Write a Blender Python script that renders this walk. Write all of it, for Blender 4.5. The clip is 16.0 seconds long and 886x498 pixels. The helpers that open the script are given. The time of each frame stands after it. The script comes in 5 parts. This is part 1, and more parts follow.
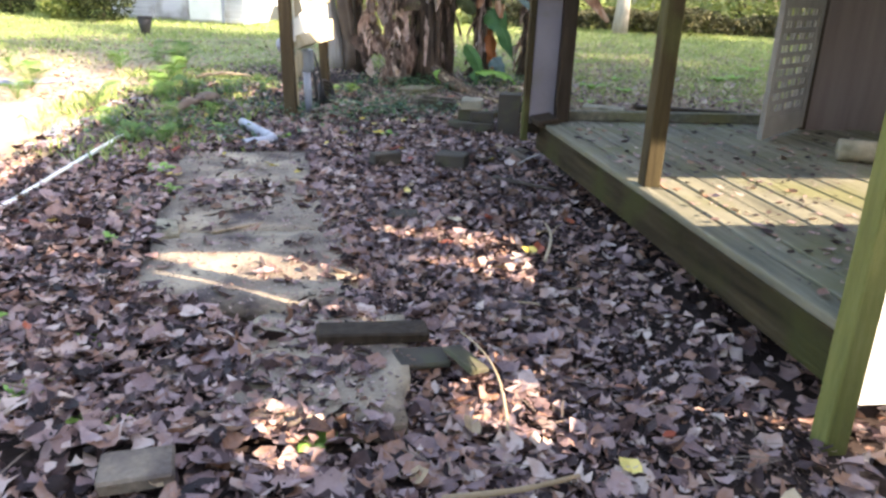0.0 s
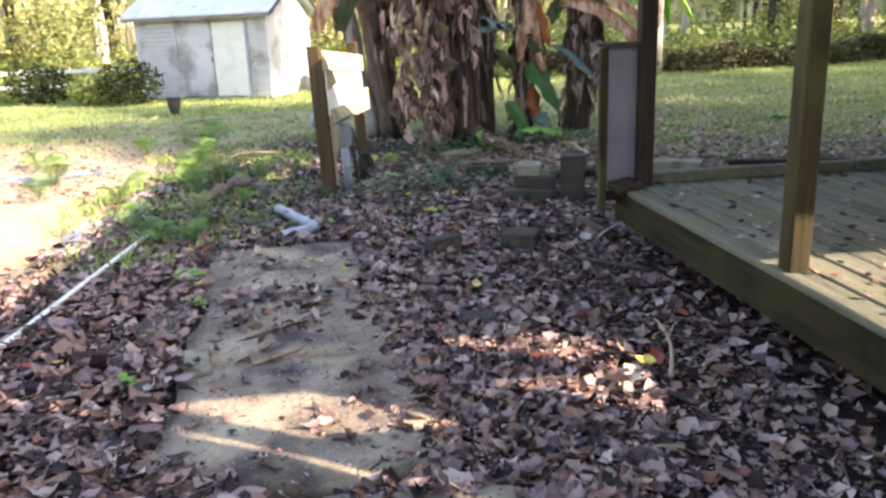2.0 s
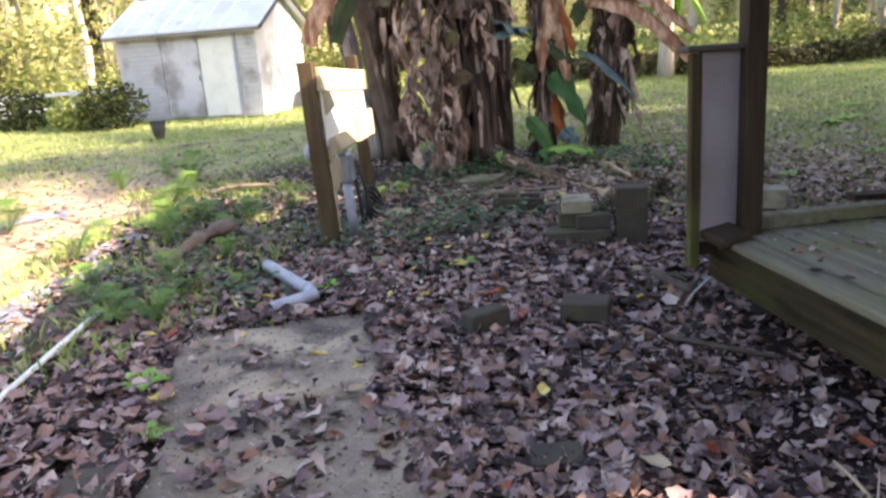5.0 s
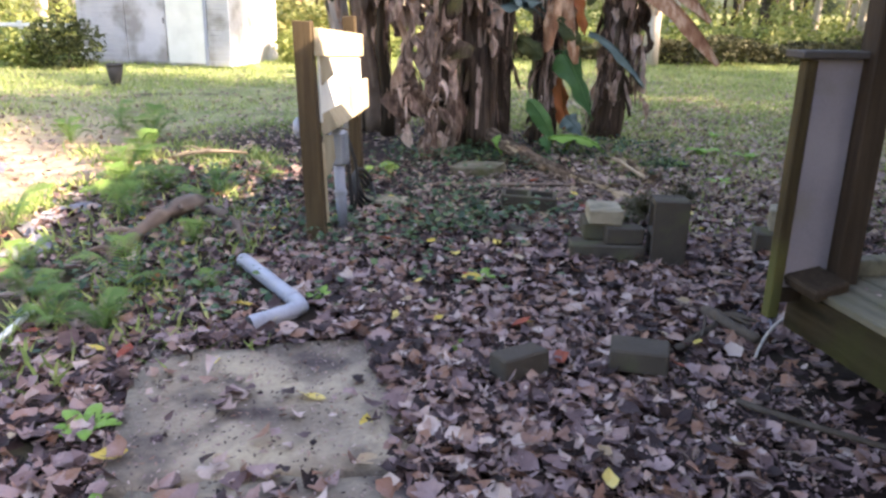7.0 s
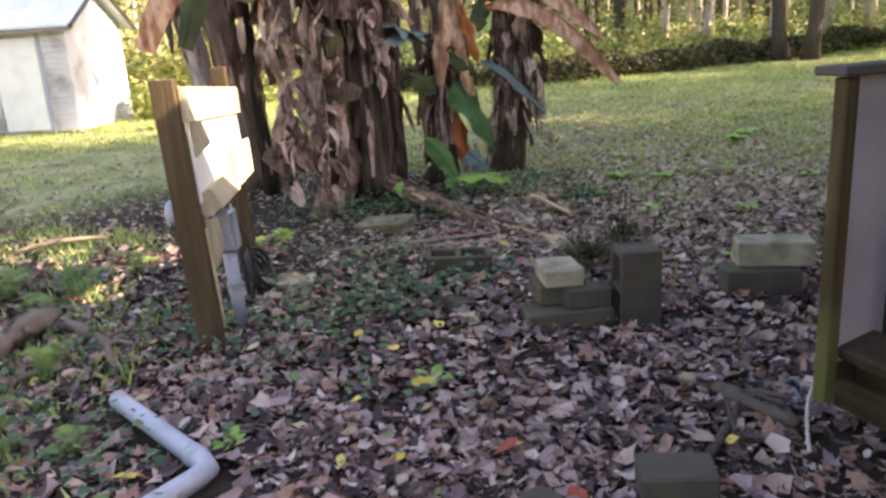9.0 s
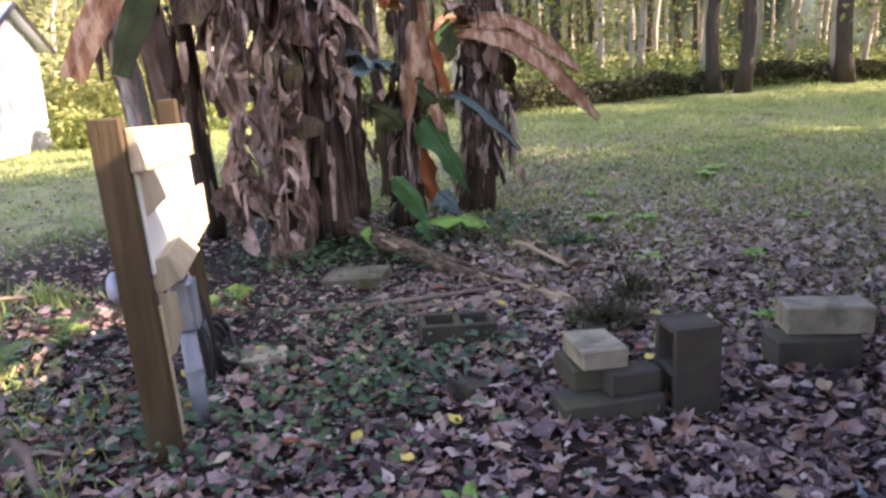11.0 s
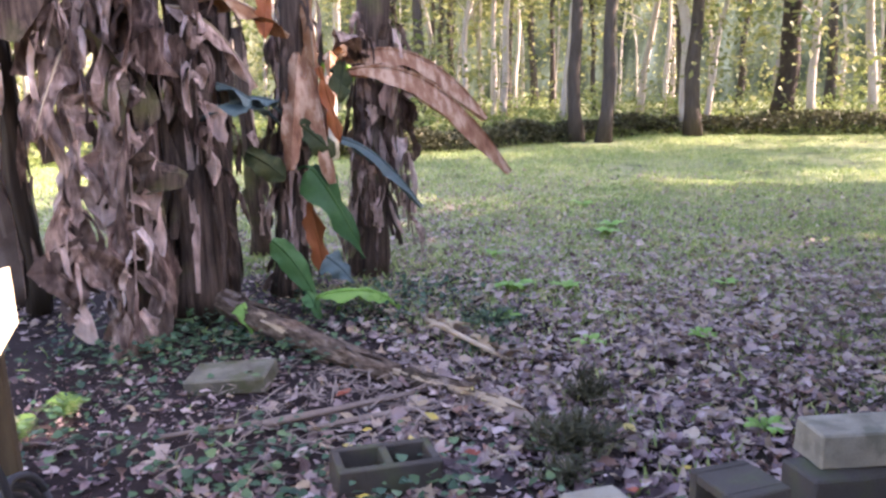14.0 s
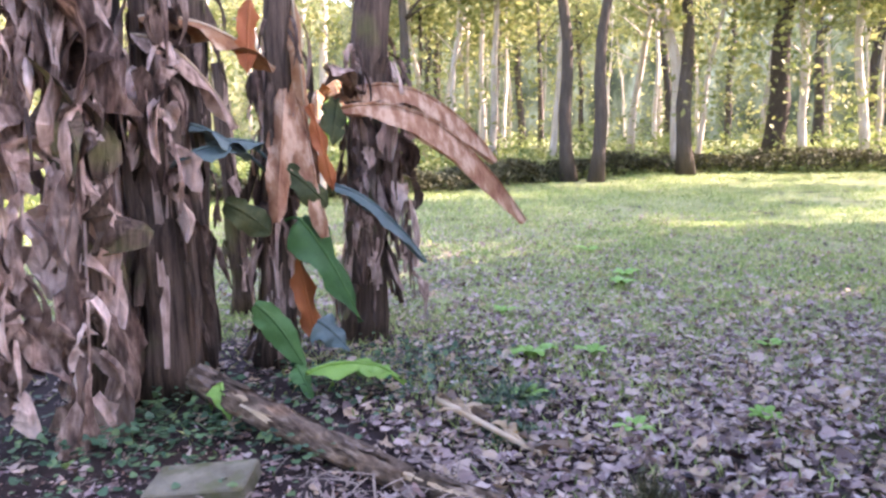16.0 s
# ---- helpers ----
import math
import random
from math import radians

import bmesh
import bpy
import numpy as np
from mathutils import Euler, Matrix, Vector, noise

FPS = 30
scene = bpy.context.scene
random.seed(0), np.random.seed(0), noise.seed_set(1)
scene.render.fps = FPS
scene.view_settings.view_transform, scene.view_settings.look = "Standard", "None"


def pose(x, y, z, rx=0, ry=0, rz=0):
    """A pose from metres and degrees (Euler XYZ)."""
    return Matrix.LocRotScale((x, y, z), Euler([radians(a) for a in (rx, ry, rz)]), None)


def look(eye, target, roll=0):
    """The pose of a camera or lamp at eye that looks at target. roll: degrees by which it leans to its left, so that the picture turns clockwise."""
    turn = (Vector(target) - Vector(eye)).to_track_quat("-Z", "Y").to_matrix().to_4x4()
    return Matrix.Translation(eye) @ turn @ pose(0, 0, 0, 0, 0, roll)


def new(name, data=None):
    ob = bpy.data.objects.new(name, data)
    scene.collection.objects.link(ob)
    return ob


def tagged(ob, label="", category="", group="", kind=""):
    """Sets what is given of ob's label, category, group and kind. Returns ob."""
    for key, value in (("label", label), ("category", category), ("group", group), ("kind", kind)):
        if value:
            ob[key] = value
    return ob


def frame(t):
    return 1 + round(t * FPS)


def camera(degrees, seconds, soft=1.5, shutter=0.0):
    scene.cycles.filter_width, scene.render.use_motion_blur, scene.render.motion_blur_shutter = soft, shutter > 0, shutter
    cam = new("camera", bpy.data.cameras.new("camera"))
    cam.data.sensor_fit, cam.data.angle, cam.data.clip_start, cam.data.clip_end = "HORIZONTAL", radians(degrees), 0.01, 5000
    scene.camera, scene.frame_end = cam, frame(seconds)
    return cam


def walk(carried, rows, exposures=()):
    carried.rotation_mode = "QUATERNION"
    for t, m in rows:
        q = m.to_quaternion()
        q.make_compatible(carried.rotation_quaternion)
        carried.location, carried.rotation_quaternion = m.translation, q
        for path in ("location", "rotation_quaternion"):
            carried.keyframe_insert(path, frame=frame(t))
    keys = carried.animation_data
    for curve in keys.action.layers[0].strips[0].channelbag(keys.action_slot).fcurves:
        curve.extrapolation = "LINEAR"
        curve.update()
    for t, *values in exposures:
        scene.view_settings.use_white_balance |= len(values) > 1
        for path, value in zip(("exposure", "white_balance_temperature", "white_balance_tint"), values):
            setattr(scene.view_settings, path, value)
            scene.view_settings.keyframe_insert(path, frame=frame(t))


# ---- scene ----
cam = camera(60.3, 16.0, 2.7)
METRES, EYE, TILT, LEAN, TURN = 6.8, 1.35, 0.0, 0.0, -9.1
ROWS = [
    (0.0, 0.0, 0.0, 0.0, 0.84, -19.33, -2.38),
    (0.5, -0.0091, 0.0259, 0.0034, 1.65, -17.91, -1.73),
    (1.0, -0.0176, 0.053, 0.0044, 2.21, -16.67, 2.49),
    (1.5, -0.0221, 0.0877, 0.0043, 0.09, -12.97, 0.18),
    (2.0, -0.0338, 0.1215, 0.0024, 2.23, -15.46, 2.27),
    (2.5, -0.0342, 0.1599, 0.0035, -0.03, -17.64, 5.79),
    (3.0, -0.0474, 0.1917, 0.0028, 0.7, -17.2, 2.78),
    (3.5, -0.0538, 0.2232, 0.0016, 2.15, -18.34, 3.69),
    (4.0, -0.0625, 0.2544, 0.005, 0.37, -18.4, 0.69),
    (4.5, -0.063, 0.2817, 0.0036, 2.01, -14.53, 4.65),
    (7.0, -0.12, 0.4183, 0.0094, -0.45, -17.36, -1.12),
    (7.5, -0.1307, 0.45, 0.0104, -4.05, -15.92, 2.75),
    (8.0, -0.1382, 0.4854, 0.0108, -5.7, -14.83, 1.69),
    (8.5, -0.1455, 0.5195, 0.0136, -5.43, -14.42, 2.25),
    (9.0, -0.1457, 0.5508, 0.0131, -10.74, -15.32, 3.46),
    (11.5, -0.1808, 0.6966, 0.0182, -16.02, -12.31, 2.98),
    (12.0, -0.184, 0.7277, 0.0185, -14.33, -10.3, 2.45),
    (12.5, -0.1919, 0.7568, 0.0193, -14.29, -11.72, 1.24),
    (13.0, -0.1936, 0.7793, 0.019, -17.88, -11.17, 0.85),
    (13.5, -0.1762, 0.8105, 0.019, -23.5, -11.09, 0.6),
    (14.0, -0.1667, 0.8348, 0.0201, -26.53, -10.86, 0.44),
    (14.5, -0.1679, 0.8616, 0.0198, -29.69, -10.53, 0.73),
    (15.0, -0.1499, 0.8875, 0.0216, -26.57, -9.39, -0.26),
    (15.5, -0.1385, 0.9119, 0.0186, -25.19, -11.39, 0.84),
    (16.0, -0.137, 0.9432, 0.0225, -27.64, -7.99, 0.75),
]
walk(cam, [(t, pose(0, 0, EYE, TILT, LEAN, TURN) @ pose(METRES * x, METRES * y, METRES * z, 90 + pitch, roll, yaw)) for t, x, y, z, yaw, pitch, roll in ROWS],
     exposures=((0.0, 2.76, 7700, 19), (1.0, 2.48, 7600, 19), (2.0, 2.37, 7600, 20), (3.5, 2.51, 7700, 21), (4.0, 2.63, 7600, 21), (4.5, 2.32, 7800, 23), (7.0, 2.55, 7700, 26), (7.5, 2.37, 7800, 26), (8.0, 2.45, 8000, 27), (9.0, 2.45, 8200, 28), (11.5, 2.4, 7200, 36), (12.5, 2.3, 7000, 36), (13.5, 2.5, 6900, 37), (14.0, 2.92, 6800, 40), (14.5, 3.42, 6700, 40), (15.0, 3.1, 6750, 39), (15.5, 3.36, 6750, 39), (16.0, 3.3, 6750, 39)))

# world and sun
SUN_AZ, SUN_EL = 59.0, 31.2   # degrees from -y towards +x, and height
world = bpy.data.worlds.new("world")
scene.world = world
world.use_nodes = True
wn = world.node_tree
sky = wn.nodes.new("ShaderNodeTexSky")
sky.sky_type = "NISHITA"
sky.sun_disc = False
sky.sun_elevation = radians(SUN_EL)
sky.sun_rotation = radians(180 - SUN_AZ)
wn.links.new(sky.outputs[0], wn.nodes["Background"].inputs[0])
wn.nodes["Background"].inputs[1].default_value = 0.15
sun = new("sun", bpy.data.lights.new("sun", "SUN"))
sun.data.energy, sun.data.angle, sun.data.color = 3.6, radians(0.6), (1.0, 0.92, 0.8)
AZ, EL = radians(SUN_AZ), radians(SUN_EL)
sun.matrix_basis = look(Vector((math.sin(AZ) * math.cos(EL), -math.cos(AZ) * math.cos(EL), math.sin(EL))) * 60, (0, 0, 0))

rnd = random.Random(7)
rng = np.random.default_rng(7)


# ---- materials ----
def ramp_node(nt, cols):
    r = nt.nodes.new("ShaderNodeValToRGB")
    el = r.color_ramp.elements
    while len(el) < len(cols):
        el.new(0.5)
    for i, c in enumerate(cols):
        el[i].position = i / max(1, len(cols) - 1)
        el[i].color = (*c, 1)
    return r


def material(name, cols, scale=6.0, fine=70.0, rough=0.8, bump=0.25, stretch=(1, 1, 1), pick="", vary=0.5, metal=0.0, through_light=0.0, spec=0.35, stain=None, stain_scale=1.2, stain_cut=0.55, contrast=1.3):
    """A noisy surface: cols spread over a broad noise and a fine grain. pick: 'island' or 'object' shifts the colour piece by piece."""
    m = bpy.data.materials.new(name)
    m.use_nodes = True
    nt = m.node_tree
    N, L = nt.nodes, nt.links
    bs = N["Principled BSDF"]
    geo = N.new("ShaderNodeNewGeometry")
    mp = N.new("ShaderNodeMapping")
    mp.inputs["Scale"].default_value = stretch
    L.new(geo.outputs["Position"], mp.inputs[0])
    n1, n2 = N.new("ShaderNodeTexNoise"), N.new("ShaderNodeTexNoise")
    n1.inputs["Scale"].default_value, n2.inputs["Scale"].default_value = scale, fine
    n1.inputs["Detail"].default_value, n2.inputs["Detail"].default_value = 5, 3
    L.new(mp.outputs[0], n1.inputs["Vector"])
    L.new(mp.outputs[0], n2.inputs["Vector"])
    mix = N.new("ShaderNodeMath")
    mix.operation = "MULTIPLY_ADD"
    L.new(n2.outputs[0], mix.inputs[0])
    mix.inputs[1].default_value = 0.45
    half = N.new("ShaderNodeMath")
    half.operation = "MULTIPLY_ADD"
    L.new(n1.outputs[0], half.inputs[0])
    half.inputs[1].default_value, half.inputs[2].default_value = contrast, .27 - .5 * contrast
    L.new(half.outputs[0], mix.inputs[2])
    val = mix.outputs[0]
    if pick:
        src = geo.outputs["Random Per Island"]
        if pick == "object":
            src = N.new("ShaderNodeObjectInfo").outputs["Random"]
        sh = N.new("ShaderNodeMix")
        sh.inputs["Factor"].default_value = vary
        L.new(val, sh.inputs[2])
        L.new(src, sh.inputs[3])
        val = sh.outputs[0]
    rp = ramp_node(nt, cols)
    L.new(val, rp.inputs[0])
    col = rp.outputs[0]
    if stain:
        n3 = N.new("ShaderNodeTexNoise")
        n3.inputs["Scale"].default_value, n3.inputs["Detail"].default_value = stain_scale, 6
        L.new(geo.outputs["Position"], n3.inputs["Vector"])
        mr = N.new("ShaderNodeMapRange")
        mr.inputs[1].default_value, mr.inputs[2].default_value = stain_cut - 0.07, stain_cut + 0.1
        L.new(n3.outputs[0], mr.inputs[0])
        sm = N.new("ShaderNodeMix")
        sm.data_type = "RGBA"
        L.new(mr.outputs[0], sm.inputs["Factor"])
        L.new(col, sm.inputs[6])
        sm.inputs[7].default_value = (*stain, 1)
        col = sm.outputs[2]
    L.new(col, bs.inputs["Base Color"])
    bs.inputs["Roughness"].default_value = rough
    bs.inputs["Metallic"].default_value = metal
    bs.inputs["Specular IOR Level"].default_value = spec
    bp = N.new("ShaderNodeBump")
    bp.inputs["Strength"].default_value, bp.inputs["Distance"].default_value = bump, 0.02
    L.new(mix.outputs[0], bp.inputs["Height"])
    L.new(bp.outputs[0], bs.inputs["Normal"])
    if through_light:
        tr = N.new("ShaderNodeBsdfTranslucent")
        L.new(col, tr.inputs[0])
        ms = N.new("ShaderNodeMixShader")
        ms.inputs[0].default_value = through_light
        L.new(bs.outputs[0], ms.inputs[1])
        L.new(tr.outputs[0], ms.inputs[2])
        L.new(ms.outputs[0], N["Material Output"].inputs[0])
    return m


M_litter = material("leaf_litter", [(.01, .007, .006), (.022, .014, .013), (.06, .037, .036), (.19, .125, .12), (.36, .26, .245), (.26, .135, .085), (.48, .375, .33), (.6, .5, .39)], 9, 60, .55, .5, pick="island", vary=.8, through_light=.06, spec=0.2)
# lighter copy of the litter, with more open sky light put into its colour
M_skylit_leaf = material("skylit_lawn_leaves", [(.05, .034, .03), (.16, .108, .092), (.33, .24, .205), (.48, .375, .31), (.38, .27, .16), (.62, .52, .41)], 9, 60, .6, .4, pick="island", vary=.8, through_light=.1, spec=0.25)
M_moss = material("mossy_paver", [(.07, .062, .042), (.16, .145, .1), (.27, .245, .175)], 7, 120, .95, .6, stain=(.1, .105, .05), stain_scale=8, stain_cut=.56, spec=0.15)
M_log = material("peeling_brown_stem", [(.035, .022, .014), (.1, .068, .045), (.2, .145, .1), (.34, .26, .19)], 7, 60, .85, .9, stretch=(5, 1.2, 5), stain=(.06, .045, .03), stain_scale=7, stain_cut=.58, spec=0.15, contrast=1.9)
M_yellow = material("yellow_leaf", [(.5, .34, .04), (.7, .55, .12), (.75, .62, .25)], 30, 120, .5, .2, pick="object", vary=.6, through_light=.2)
M_red = material("red_leaf", [(.28, .05, .03), (.45, .13, .06)], 30, 120, .55, .2, pick="object", vary=.6, through_light=.2)
M_conc = material("worn_concrete", [(.1, .08, .062), (.22, .18, .135), (.36, .3, .215), (.56, .475, .31)], 2.4, 55, .85, .8, pick="object", vary=.12, stain=(.075, .06, .056), stain_scale=3.2, stain_cut=.57, spec=0.2, contrast=1.8)
M_block = material("cinder_block", [(.05, .044, .036), (.085, .075, .06), (.13, .115, .092)], 5, 160, .95, .7, pick="object", vary=.25, stain=(.09, .1, .05), stain_scale=5, stain_cut=.6, spec=0.15)
M_blocktop = material("pale_stone", [(.16, .14, .1), (.3, .27, .19), (.42, .38, .28)], 7, 150, .9, .5, stain=(.16, .15, .1), stain_scale=9)
M_deck = material("weathered_deck_wood", [(.05, .05, .038), (.13, .126, .09), (.225, .216, .155), (.32, .302, .21)], 4, 60, .8, .6, stretch=(6, .35, 6), pick="object", vary=.3, stain=(.16, .16, .08), stain_scale=2.1, stain_cut=.57, spec=0.25)
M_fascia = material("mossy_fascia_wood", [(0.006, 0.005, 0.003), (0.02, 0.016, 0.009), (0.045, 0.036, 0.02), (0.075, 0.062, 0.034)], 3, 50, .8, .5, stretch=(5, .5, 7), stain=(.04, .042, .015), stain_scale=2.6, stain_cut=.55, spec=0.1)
M_post = material("brown_post_wood", [(0.021, 0.016, 0.009), (0.052, 0.04, 0.019), (0.095, 0.074, 0.034)], 4, 60, .75, .4, stretch=(7, 7, .5), stain=(.085, .09, .03), stain_scale=2.4, stain_cut=.57, spec=0.15)
M_dkpost = material("dark_brown_post", [(.017, .012, .008), (.038, .028, .019), (.063, .046, .031)], 5, 60, .7, .35, stretch=(7, 7, .5), spec=0.15)
M_green = material("algae_post_wood", [(.07, .08, .02), (.14, .15, .04), (.22, .22, .08)], 4, 60, .8, .4, stretch=(6, 6, .6))
M_treated = material("treated_pine", [(.03, .021, .01), (.075, .053, .027), (.135, .1, .05)], 4, 55, .75, .35, stretch=(6, 6, .5), pick="object", vary=.25, spec=0.2)
M_board = material("pale_pine_board", [(0.391, 0.298, 0.158), (0.539, 0.446, 0.279), (0.651, 0.577, 0.391)], 4, 55, .75, .3, stretch=(6, .6, 6), pick="object", vary=.25)
# tan with shade put into the colour, for the stand's end pieces
M_ply = material("shaded_plywood", [(.3, .25, .15), (.42, .36, .23), (.52, .46, .31)], 5, 50, .8, .3, stretch=(5, 5, .7))
M_lilac = material("lilac_grey_paint", [(.150, .143, .158), (.203, .191, .210), (.232, .225, .240)], 3, 90, .6, .12, stain=(.17, .16, .15), stain_scale=4, stain_cut=.66)
M_white = material("white_paint", [(.6, .62, .56), (.76, .78, .7), (.82, .83, .78)], 3, 80, .55, .1)
M_siding = material("white_siding", [(.42, .43, .45), (.55, .56, .57), (.66, .66, .65)], 1.5, 40, .5, .08, stain=(.3, .29, .27), stain_scale=1.6, stain_cut=.58)
M_roof = material("pale_metal_roof", [(.46, .52, .6), (.6, .66, .72), (.72, .76, .8)], 1.8, 30, .45, .08, metal=.25, stain=(.3, .3, .3), stain_scale=2.5, stain_cut=.7)
M_dark = material("dark_trim", [(.03, .028, .025), (.06, .055, .05), (.09, .08, .07)], 6, 60, .7, .2)
M_brown = material("brown_wall_panel", [(.1, .078, .065), (.14, .11, .095), (.17, .14, .12)], 2, 60, .7, .12, stretch=(8, 8, .6))
M_door = material("grey_door_paint", [(.144, .138, .120), (.204, .198, .174), (.252, .246, .216)], 5, 80, .65, .15)
M_pvc = material("grey_pvc", [(.24, .27, .31), (.33, .36, .41), (.4, .43, .48)], 5, 60, .45, .06, stain=(.26, .27, .28), stain_scale=9, stain_cut=.66)
M_metal = material("galvanised_metal", [(.25, .28, .31), (.36, .4, .43), (.46, .5, .53)], 9, 90, .45, .08, metal=.4)
M_black = material("black_cable", [(.015, .015, .015), (.04, .04, .04)], 9, 80, .55, .1)
M_bark = material("dark_bark", [(.035, .028, .022), (.08, .066, .052), (.15, .125, .1)], 4, 40, .9, .8, stretch=(3, 3, .5), pick="object", vary=.3, spec=0.15)
M_palebark = material("pale_bark", [(.248, .209, .163), (.497, .435, .342), (.776, .699, .574)], 3, 30, .9, .6, stretch=(2, 2, .6), pick="object", vary=.3)
M_stem = material("banana_stem", [(.012, .008, .006), (.05, .034, .024), (.125, .088, .062), (.25, .19, .13)], 5, 50, .75, .6, stretch=(9, 9, .35), stain=(.12, .13, .04), stain_scale=2.2, stain_cut=.64, spec=0.15)
M_palestem = material("pale_banana_stem", [(.28, .24, .2), (.46, .42, .36), (.62, .58, .5)], 4, 50, .7, .4, stretch=(8, 8, .5))
M_dead = material("dead_banana_leaf", [(0.025, 0.016, 0.012), (0.2, 0.128, 0.095), (0.54, 0.39, 0.3), (0.8, 0.63, 0.52), (0.92, 0.76, 0.64)], 6, 70, .75, .9, stretch=(4, 4, 1.4), pick="object", vary=.6, through_light=.25, contrast=2.6, spec=0.2)
M_brownleaf = material("dark_dead_leaf", [(.02, .013, .01), (.09, .058, .043), (.21, .145, .108), (.38, .28, .215)], 6, 70, .8, .9, stretch=(4, 4, 1.4), pick="object", vary=.5, through_light=.15, contrast=2.2, spec=0.15)
M_orange = material("orange_brown_leaf", [(.11, .045, .018), (.27, .125, .05), (.39, .225, .115), (.34, .15, .05)], 7, 50, .6, .4, pick="object", vary=.3, through_light=.3, stain=(.62, .47, .3), stain_scale=6, stain_cut=.6, spec=0.25)
M_banded = material("banded_brown_leaf", [(.12, .05, .025), (.26, .12, .06), (.36, .19, .1), (.58, .4, .26), (.4, .22, .12)], 9, 45, .6, .5, stretch=(1.6, .4, .6), pick="object", vary=.1, through_light=.25, contrast=2.2, spec=0.25)
M_rust = material("rust_orange_leaf", [(0.210, 0.049, 0.014), (0.350, 0.105, 0.028), (0.420, 0.154, 0.042)], 8, 50, .6, .3, pick="object", vary=.4, through_light=.35)
M_green_leaf = material("green_leaf", [(.025, .085, .025), (.055, .165, .045), (.1, .24, .065)], 8, 60, .55, .35, pick="object", vary=.5, through_light=.3)
M_blue_leaf = material("blue_green_leaf", [(.05, .09, .075), (.1, .155, .14), (.19, .26, .235)], 7, 50, .5, .35, pick="object", vary=.3, through_light=.2)
M_bright_leaf = material("bright_green_leaf", [(.14, .32, .05), (.26, .48, .1), (.36, .56, .16)], 8, 50, .45, .2, pick="object", vary=.4, through_light=.4)
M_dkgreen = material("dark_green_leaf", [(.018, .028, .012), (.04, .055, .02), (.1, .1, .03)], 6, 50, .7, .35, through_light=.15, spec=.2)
M_ivy = material("ivy_leaf", [(.012, .035, .018), (.03, .075, .035), (.06, .125, .055), (.16, .24, .08)], 14, 90, .45, .2, pick="island", vary=.75, through_light=.15, spec=0.3)
M_fern = material("fern_green", [(.05, .12, .025), (.12, .23, .05), (.24, .37, .09)], 6, 60, .6, .15, pick="object", vary=.5, through_light=.35)
M_grass = material("lawn_grass", [(0.101, 0.173, 0.050), (0.186, 0.288, 0.086), (0.316, 0.416, 0.129), (0.489, 0.517, 0.201), (0.604, 0.517, 0.288)], .8, 20, .6, .1, pick="island", vary=.5, through_light=.3)
M_wood_leaf = material("woodland_leaf", [(.06, .09, .025), (.14, .18, .05), (.25, .27, .09), (.37, .36, .13), (.46, .41, .17)], .35, 3, .6, .1, pick="island", vary=.6, through_light=.4)
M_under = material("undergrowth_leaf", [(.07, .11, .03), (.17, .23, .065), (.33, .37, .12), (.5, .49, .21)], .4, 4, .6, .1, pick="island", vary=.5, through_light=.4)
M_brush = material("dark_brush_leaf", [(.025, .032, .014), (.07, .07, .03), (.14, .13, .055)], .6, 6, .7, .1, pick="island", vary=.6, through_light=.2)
M_cloth = material("grey_ground_cloth", [(.1, .1, .115), (.2, .205, .23), (.34, .35, .38)], 7, 60, .75, .4)
M_straw = material("dry_straw", [(.2, .14, .08), (.38, .29, .18), (.52, .42, .29)], 8, 80, .8, .3, pick="object", vary=.5)
M_branch = material("dead_branch_wood", [(.08, .057, .043), (.2, .15, .115), (.36, .29, .22)], 6, 80, .85, .5, pick="object", vary=.4, spec=0.2)
M_back = material("far_woods", [(.03, .035, .018), (.1, .11, .05), (.28, .28, .14), (.5, .5, .32)], .5, 5, 1, 0, stretch=(1, 1, .4), contrast=2.2)


